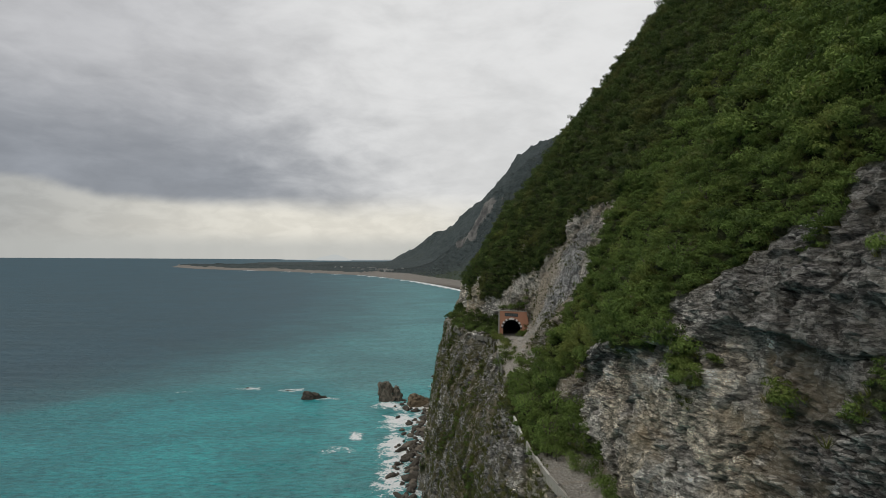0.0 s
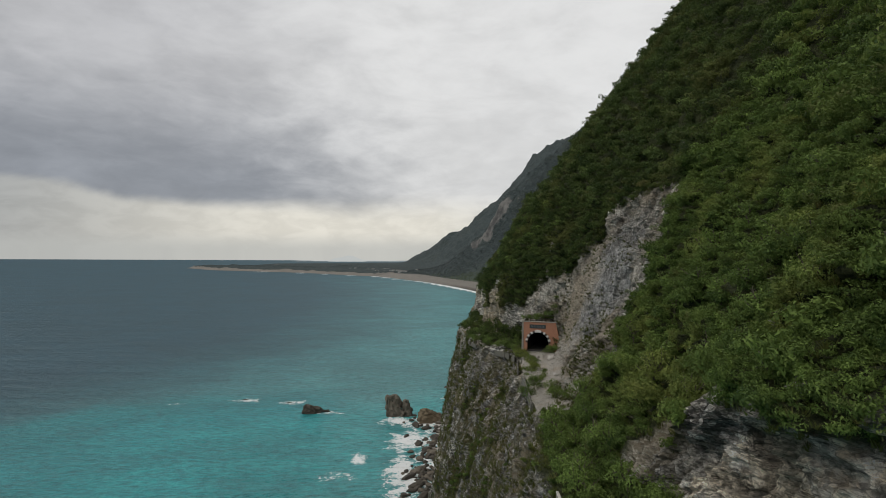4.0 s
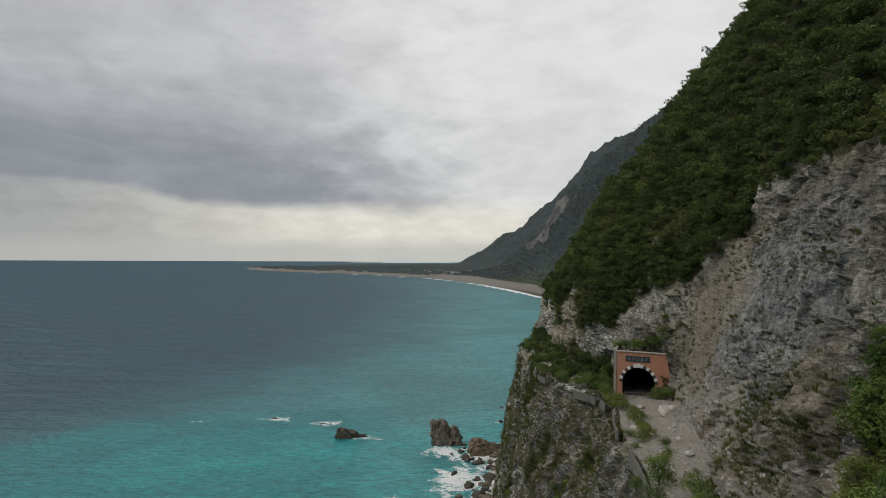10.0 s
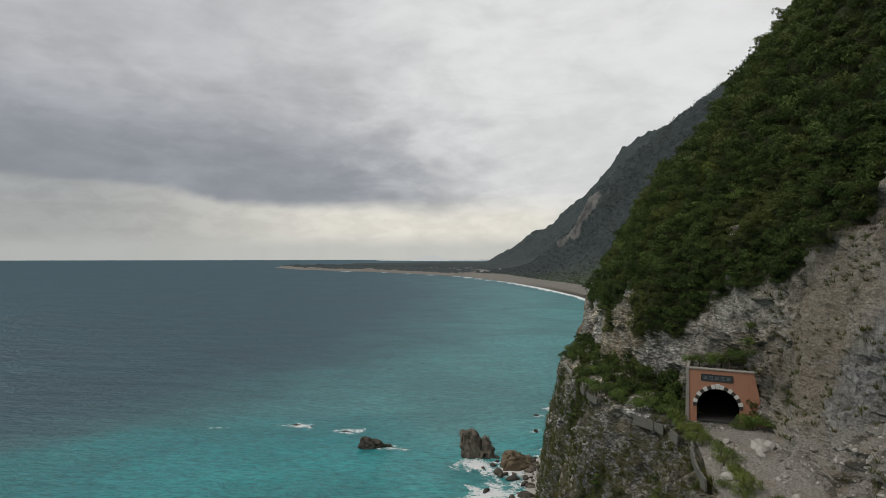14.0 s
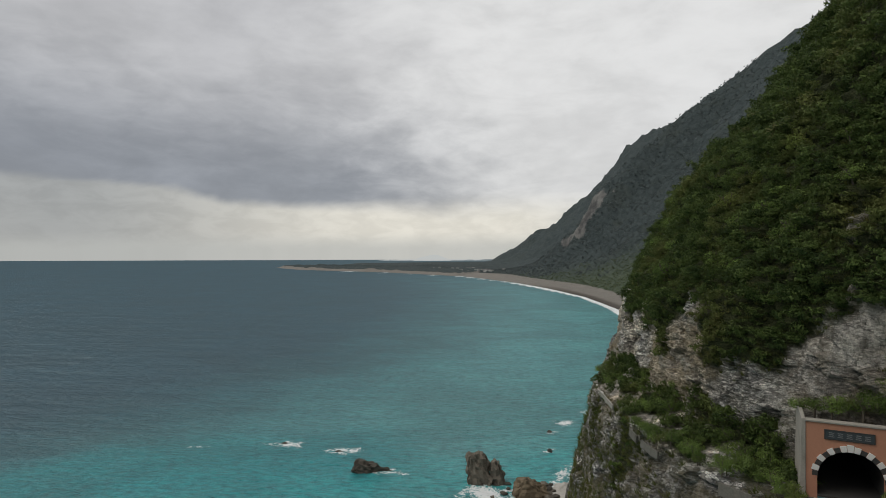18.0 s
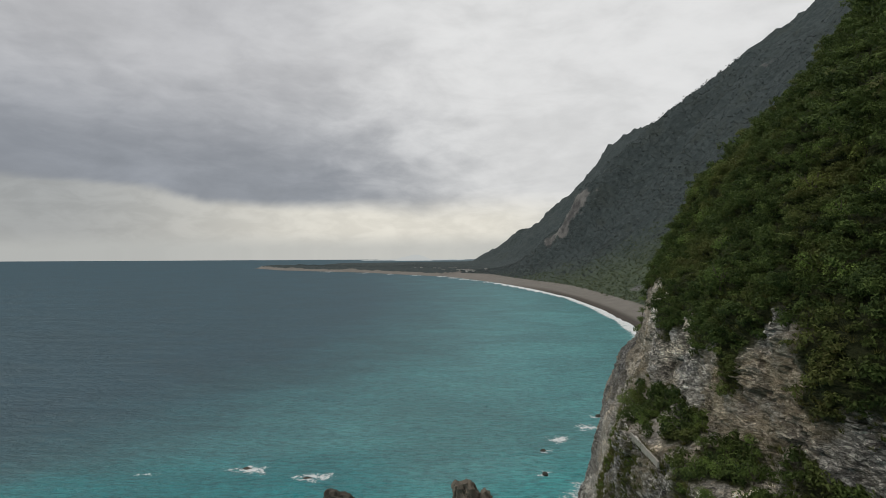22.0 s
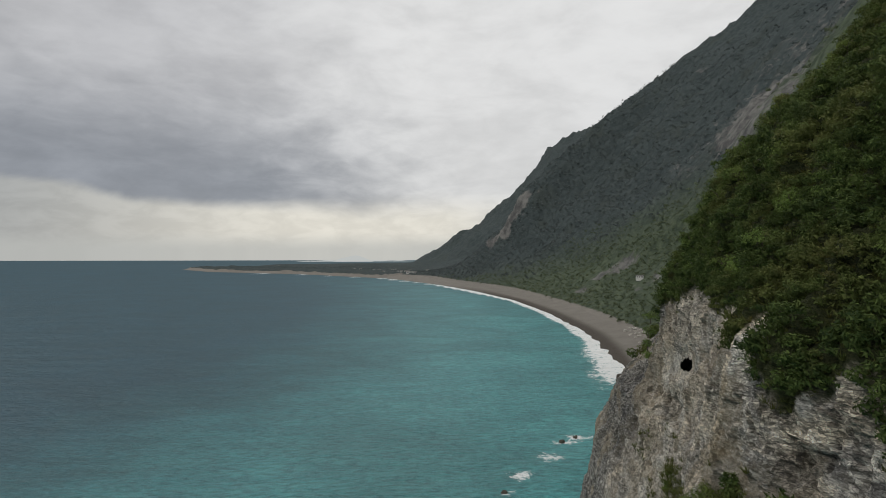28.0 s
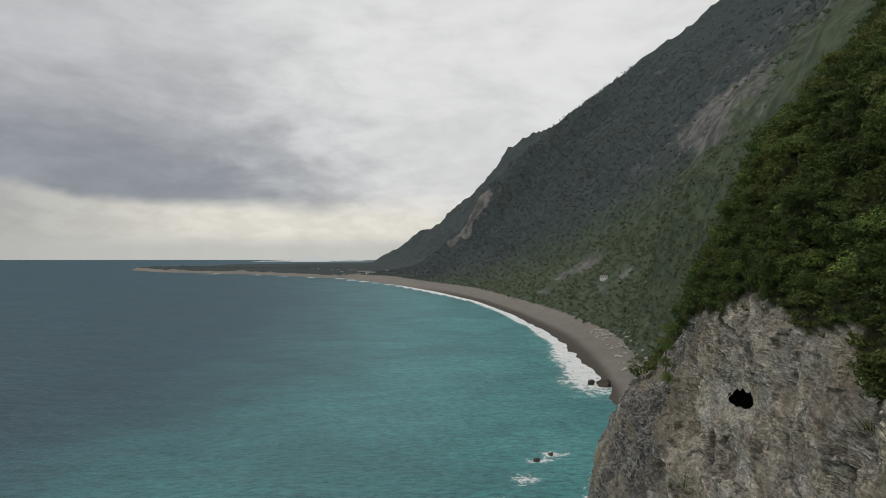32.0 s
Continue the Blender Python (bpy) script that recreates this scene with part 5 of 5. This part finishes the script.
    part("tunnel_floor", bm, MAT_LINING, top)


build_portal()


MAT_OLDWALL = material("lichened_masonry", paint_plain((0.130, 0.121, 0.104), 0.5, 0.95, 0.7, 0.6, stain=(0.055, 0.052, 0.040), stained=0.85))
MAT_CAP = material("worn_whitewash", paint_plain((0.46, 0.44, 0.40), 0.2, 0.85, 2.0, 0.2, stained=0.7))


# ---- parapets and retaining walls along the old road ----
def edge_x(y):
    return float(profile_nodes(np.array([y], float))[0][0, 3])


def edge_z(y):
    return float(profile_nodes(np.array([y], float))[1][0, 3])


def build_parapet(label, y0, y1, step, high, deep, inset, tilt=0.0, mat=None, gap=0.04):
    top = thing("parapet", label, "wall", pose(edge_x(y0), y0, edge_z(y0)))
    inv = top.matrix_world.inverted()
    y = y0
    rng = np.random.RandomState(int(y0))
    while y < y1 - 0.5 * step:
        a = Vector((edge_x(y) + inset, y, edge_z(y)))
        b = Vector((edge_x(y + step) + inset, y + step, edge_z(y + step)))
        d = b - a
        ang = math.degrees(math.atan2(d.y, d.x))
        mid = (a + b) / 2
        y += step
        if rng.uniform() < gap:              # gaps where blocks have fallen
            continue
        m = inv @ pose(mid.x, mid.y, mid.z + rng.uniform(-0.16, 0.06), tilt + rng.uniform(-4, 4), rng.uniform(-1, 1), ang + rng.uniform(-1, 1))
        block = part("wall_block", box((d.length - 0.03, 0.28, high + deep), (0, 0, (high - deep) / 2), 0.03), mat or MAT_CONCRETE, top)
        block.matrix_local = m
        if mat is None and rng.uniform() < 0.45:
            part("cap", box((d.length - 0.05, 0.34, 0.10), (0, 0, high + 0.04), 0.03), MAT_CAP, block, "worn white cap")


build_parapet("low concrete parapet with worn white caps along the old road", 40, 96, 3.2, 0.45, 1.0, 0.5)
build_parapet("broken concrete parapet on the road edge below the rockslide", 133, 156, 2.6, 0.5, 1.2, 0.4, 4, MAT_OLDWALL)
build_parapet("leaning concrete kerb wall before the tunnel", 165, 178, 2.4, 0.35, 1.2, 0.2, -4, MAT_OLDWALL)
build_parapet("pale stone retaining wall below the shrubs by the tunnel", 183, 194, 1.8, -0.35, 1.9, -0.1, 3, MAT_OLDWALL, 0.1)
build_parapet("stained concrete retaining wall below the ledge", 204, 214, 1.7, -0.4, 1.5, 0.2, 3, MAT_OLDWALL, 0.25)
build_parapet("crumbling stone edge wall on the outer path", 226, 250, 2.2, 0.1, 0.8, 0.2)

# ---- rubble of the slide on the road ----
STONES = [rock_mesh("fallen_stone", 90 + k, 2, (1.0, 0.8, 0.6), mat=MAT_RUBBLE) for k in range(6)]
rng = np.random.RandomState(23)
p, nn, veg, tal = cliff_sample(9000, rng, 128, 188, 3.0, 6.0)
p = p[tal > 0.5]
for k, q in enumerate(p[:240]):
    s = 0.12 + 0.6 * rng.beta(1.0, 7.0)
    ob = new("fallen_stone", STONES[rng.randint(6)])
    ob.matrix_world = pose(q[0], q[1], q[2] - 0.12 * s, rng.uniform(-30, 30), rng.uniform(-30, 30), rng.uniform(0, 360)) @ Matrix.Diagonal((s, s, s, 1))
    tagged(ob, "pale angular block fallen from the scar", "stone", "fallen stones")


for x, y, s in ((35.6, 165.6, 1.1), (36.4, 167.4, 0.9), (35.2, 163.4, 0.8), (43.6, 176.4, 1.2), (44.6, 178.0, 1.0), (43.0, 173.6, 0.9), (45.2, 175.6, 1.3), (41.8, 171.0, 0.7), (40.6, 178.6, 0.8), (38.6, 152.0, 0.7)):
    high = max(p[np.argsort((p[:, 0] - x) ** 2 + (p[:, 1] - y) ** 2)[:3], 2])
    ob = new("fallen_stone", STONES[rng.randint(6)])
    ob.matrix_world = pose(x, y, high - 0.2 * s, rng.uniform(-25, 25), rng.uniform(-25, 25), rng.uniform(0, 360)) @ Matrix.Diagonal((s, s, s, 1))
    tagged(ob, "large pale angular block on the rubble of the road", "stone", "fallen stones")


def build_gravel():
    rng = np.random.RandomState(29)
    tet = np.array(((1, 0, -0.3), (-0.6, 0.8, -0.3), (-0.6, -0.8, -0.3), (0.1, 0.1, 0.7), (0.5, 0.6, 0.2)), float)
    tri = np.array(((0, 4, 3), (4, 1, 3), (1, 2, 3), (2, 0, 3), (0, 1, 4)))
    spots = []
    for ylo, yhi, n in ((128, 188, 9000), (30, 80, 3500), (232, 262, 2500)):
        q, _, _, t = cliff_sample(n, rng, ylo, yhi, 3.0, 5.6)
        spots.append(q[t > 0.45])
    at = np.concatenate(spots)
    s = (0.07 + 0.3 * rng.beta(1, 6, len(at)))[:, None, None]
    v = tet[None] * s * rng.uniform(0.6, 1.4, (len(at), 1, 3))
    a = rng.uniform(0, 6.28, len(at))[:, None]
    v = np.stack([v[..., 0] * np.cos(a) - v[..., 1] * np.sin(a), v[..., 0] * np.sin(a) + v[..., 1] * np.cos(a), v[..., 2]], 2) + at[:, None]
    f = (np.arange(len(at))[:, None, None] * 5 + tri[None]).reshape(-1, 3)
    me = mesh_of("gravel", v.reshape(-1, 3), tris=f, mat=MAT_RUBBLE)
    tagged(new("gravel", me), "loose pale gravel and chips over the old road", "gravel", kind="stuff")


build_gravel()


# ---- single trees that stand out ----
def crown_mesh(seed, lobes):
    v, q = shrub_template(seed, 1.0, 0.055, 3.0, lobes)
    rng = np.random.RandomState(seed)
    return mesh_of("crown", v, tris=q, mat=MAT_LEAF, floats={"tint": np.full(len(v), rng.uniform(0.35, 0.85))})


def trunk_mesh(seed):
    """A tapered trunk that forks into limbs, about 1 high."""
    rng = np.random.RandomState(seed)
    bm = bmesh.new()

    def limb(a, b, r0, r1):
        d = Vector(b) - Vector(a)
        m = Matrix.Translation((Vector(a) + Vector(b)) / 2) @ d.to_track_quat("Z", "Y").to_matrix().to_4x4()
        bmesh.ops.create_cone(bm, cap_ends=True, segments=7, radius1=r0, radius2=r1, depth=d.length, matrix=m)
    fork = (rng.uniform(-0.06, 0.06), rng.uniform(-0.06, 0.06), 0.42)
    limb((0, 0, -0.25), fork, 0.075, 0.05)
    for k in range(5):
        a = 2 * math.pi * k / 5 + rng.uniform(-0.4, 0.4)
        tip = (fork[0] + 0.42 * math.cos(a), fork[1] + 0.42 * math.sin(a), 0.85 + rng.uniform(-0.1, 0.25))
        limb(fork, tip, 0.045, 0.014)
        limb(tuple((f + t) / 2 for f, t in zip(fork, tip)), (tip[0] + rng.uniform(-0.3, 0.3), tip[1] + rng.uniform(-0.3, 0.3), tip[2] + 0.2), 0.022, 0.008)
    me = bpy.data.meshes.new("trunk")
    bm.to_mesh(me)
    bm.free()
    me.materials.append(MAT_BARK)
    return me


CROWNS = [crown_mesh(200 + k, 9 + k % 4) for k in range(7)]
TRUNKS = [trunk_mesh(220 + k) for k in range(4)]


def plant_tree(at, size, k, label, group, rng, kind="tree"):
    top = thing(kind, label, kind, Matrix.Translation(at) @ Matrix.Rotation(rng.uniform(0, 6.28), 4, "Z") @ Matrix.Diagonal((size, size, size * rng.uniform(0.85, 1.25), 1)), group)
    part("trunk", TRUNKS[k % 4], None, top)
    part("crown", CROWNS[k % 7], None, top)


rng = np.random.RandomState(31)
count = 0
for label, group, ylo, yhi, vlo, vhi, n, gap, lo, hi in (
        ("broad round green tree growing over the old road", "roadside trees", 78, 120, 3.2, 4.6, 900, 3.4, 1.8, 3.0),
        ("bushy green shrub on the ledge beside the tunnel", "ledge shrubs", 190, 258, 3.1, 4.3, 700, 2.6, 0.9, 1.8),
        ("leafy green tree on the steep slope", "slope trees", 60, 135, 5.2, 7.6, 700, 6.0, 2.0, 3.2),
        ("leafy green tree above the cliff edge", "cliff-top trees", 200, 322, 6.4, 8.0, 900, 5.0, 1.9, 3.0),
        ("leafy tree on the skyline of the ridge", "skyline trees", 306, 322, 7.6, 10.2, 300, 4.5, 1.8, 2.9)):
    p, nn, veg, tal = cliff_sample(n, rng, ylo, yhi, vlo, vhi)
    p = p[(veg > 0.6) & (tal < 0.3)]
    p = p[thin_out(p, gap, rng)]
    for q in p[rng.permutation(len(p))[:42]]:
        plant_tree(Vector(q) + Vector((0, 0, -0.2)), rng.uniform(lo, hi), count, label, group, rng)
        count += 1
for x, y, z, s, what in ((44.8, 191.6, 70.0, 1.6, "shrub"), (41.6, 192.5, 69.6, 1.5, "shrub"), (47.5, 190.0, 70.2, 1.5, "shrub"), (45.4, 184.6, 61.6, 1.3, "shrub"), (46.4, 184.2, 61.8, 1.5, "shrub"),
                         (47.6, 183.2, 62.2, 1.7, "shrub"), (36.8, 187.6, 61.5, 1.5, "shrub"), (36.2, 183.5, 61.4, 1.2, "shrub"), (38.0, 170.5, 61.6, 1.6, "shrub"), (36.6, 166.0, 61.5, 1.4, "shrub"),
                         (35.0, 160.0, 61.4, 1.3, "shrub"), (33.4, 158.0, 61.2, 0.9, "shrub"), (44.2, 184.9, 61.6, 1.0, "shrub"), (48.6, 181.6, 62.4, 1.2, "shrub"), (35.4, 152.5, 61.3, 1.4, "shrub"), (36.5, 154.0, 61.4, 1.2, "shrub"), (34.2, 163.0, 61.3, 1.2, "shrub"), (38.4, 176.0, 61.5, 1.1, "shrub"), (34.0, 146.5, 61.3, 1.2, "shrub"), (29.0, 256.0, 60.4, 1.9, "shrub"), (30.6, 257.0, 61.0, 1.6, "shrub"),
                         (43.0, 191.6, 69.4, 2.0, "shrub"), (45.6, 190.4, 69.8, 2.2, "shrub"), (47.6, 189.0, 71.0, 1.9, "shrub"), (47.9, 189.1, 73.4, 1.5, "shrub"), (48.2, 189.3, 75.8, 1.2, "shrub"), (40.4, 193.2, 69.6, 1.6, "shrub"),
                         (35.8, 161.0, 61.5, 2.0, "shrub"), (36.6, 164.5, 61.6, 1.7, "shrub"), (32.4, 145.0, 61.2, 2.2, "shrub"), (30.4, 141.5, 60.4, 1.9, "shrub"), (35.4, 141.0, 61.5, 2.0, "shrub"), (34.6, 137.0, 61.5, 2.2, "shrub"), (36.8, 135.0, 61.6, 2.0, "shrub"),
                         (41.6, 144.0, 62.4, 1.0, "shrub"), (33.4, 150.5, 61.3, 1.5, "shrub"), (37.4, 157.5, 61.6, 1.2, "shrub"), (36.4, 169.0, 61.6, 1.6, "shrub"), (37.6, 173.0, 61.7, 1.5, "shrub"), (45.8, 185.0, 61.6, 1.9, "shrub"), (47.2, 184.4, 62.0, 1.8, "shrub"), (30.2, 147.0, 59.8, 1.4, "shrub"),
                         (49.6, 318.0, 64.4, 1.8, "shrub"), (50.0, 320.0, 66.8, 2.0, "shrub"), (50.8, 321.5, 69.6, 1.9, "shrub"), (52.0, 323.0, 72.6, 1.9, "shrub")):
    plant_tree((x, y, z - 0.2), s, count, "bright green bush growing round the tunnel portal and ledge", "portal bushes", rng, what)
    count += 1


rng = np.random.RandomState(57)
for k in range(30):                          # bushes between the kerb and the portal
    y = rng.uniform(176, 206)
    lo = edge_x(y) + 0.2
    hi = min(38.3, lo + 7) if y < 189 else 37.5
    if hi > lo:
        plant_tree((rng.uniform(lo, hi), y, 61.4 + 1.2 * max(0, (y - 195) / 10)), rng.uniform(0.8, 1.6), count, "bushy green shrub between the kerb and the tunnel", "kerb shrubs", rng, "shrub")
        count += 1
for k in range(26):                          # bushes that hang over the retaining walls
    y = rng.uniform(181, 216)
    if not 186.5 < y < 193:
        plant_tree((edge_x(y) + rng.uniform(0.1, 2.2), y, edge_z(y) + 0.1), rng.uniform(0.9, 1.7), count, "leafy green bush hanging over the old wall", "wall-top bushes", rng, "shrub")
        count += 1
for k in range(16):                          # bushes at the foot of the bare wall
    y = rng.uniform(54, 80)
    x = edge_x(y) + (rng.uniform(4.2, 5.6) if y < 72 else rng.uniform(1.5, 5.5))
    plant_tree((x, y, 61.5), rng.uniform(1.0, 1.9), count, "dark green bush at the foot of the rock wall", "wall-foot bushes", rng, "shrub")
    count += 1


# ---- far things: village, lookout, hills beyond the bay ----
bpy.context.view_layer.update()
far_land = bpy.data.objects["ground"]


def land_height(x, y, low=4.0):
    hit, where, _, _ = far_land.ray_cast((x, y, 2000), (0, 0, -1))
    return max(where.z if hit else low, low)


MAT_ROOF = material("village_roof", paint_plain((0.22, 0.20, 0.19), 0.2))
MAT_GLASS = material("window_glass", paint_plain((0.03, 0.035, 0.04), 0.2, 0.15, spec=0.6))


def build_house(at, size, turn, label, group):
    top = thing("house", label, "house", pose(*at, 0, 0, turn), group)
    w, d, h = size
    wall = part("wall", box((w, d, h + 3), (0, 0, h / 2 - 1.5), 0.1), MAT_PAINT, top)
    part("roof", box((w + 0.8, d + 0.8, 0.6), (0, 0, h + 0.3), 0.15), MAT_ROOF, top)
    for k in range(3):
        part("window", box((w * 0.16, 0.12, h * 0.3), (w * (k - 1) * 0.3, -d / 2 - 0.03, h * 0.6), 0.02), MAT_GLASS, wall)


rng = np.random.RandomState(41)
for k in range(22):
    y = rng.uniform(2050, 2550)
    x = np.interp(y, (2050, 2250, 2550), (60, -40, -180)) + rng.uniform(-90, 80)
    build_house((x, y, land_height(x, y, 9.0)), (rng.uniform(7, 13), rng.uniform(6, 9), rng.uniform(4, 7)), rng.uniform(-20, 20), "small white village house among trees by the bay", "village houses")
build_house((303, 966, land_height(303, 966) + 2.0), (10, 7, 4.5), -25, "white flat-roofed lookout building on the wooded hillside", "")


rng = np.random.RandomState(43)
for k in range(60):
    y = rng.uniform(590, 800)
    back = float(np.interp(y, (520, 620, 700, 800), (150, 184, 208, 226)))
    x = back + rng.uniform(-9, 10)
    s = rng.uniform(0.8, 2.6)
    ob = new("beach_boulder", STONES[rng.randint(6)])
    ob.matrix_world = pose(x, y, land_height(x, y, 2.0) - 0.2 * s, 0, 0, rng.uniform(0, 360)) @ Matrix.Diagonal((s, s, s, 1))
    tagged(ob, "pale boulder at the back of the grey beach", "boulder", "beach boulders")


def build_distant_hills():
    for name, label, x0, x1, y, tops in (("far_hill", "faint low hill across the water", -640, -330, 4650, 58), ("far_hill", "faint low coast across the water", -1000, 60, 4750, 16)):
        xs = np.linspace(x0, x1, 90)
        f = (xs - x0) / (x1 - x0)
        h = tops * np.sin(np.pi * f) ** 0.8 * (0.8 + 0.35 * np.array([noise.noise((x * 0.012, 3, 1)) for x in xs]))
        rows = np.array([np.stack([xs, np.full_like(xs, y + dy), h * k - 3], 1) for dy, k in ((-90, 0), (-40, 0.6), (0, 1), (60, 0.5), (120, 0))])
        me = mesh_of(name, rows.reshape(-1, 3), grid_quads(5, len(xs)), mat=MAT_HAZE, shade=True)
        tagged(new(name, me), label, "hill", kind="structure")


build_distant_hills()
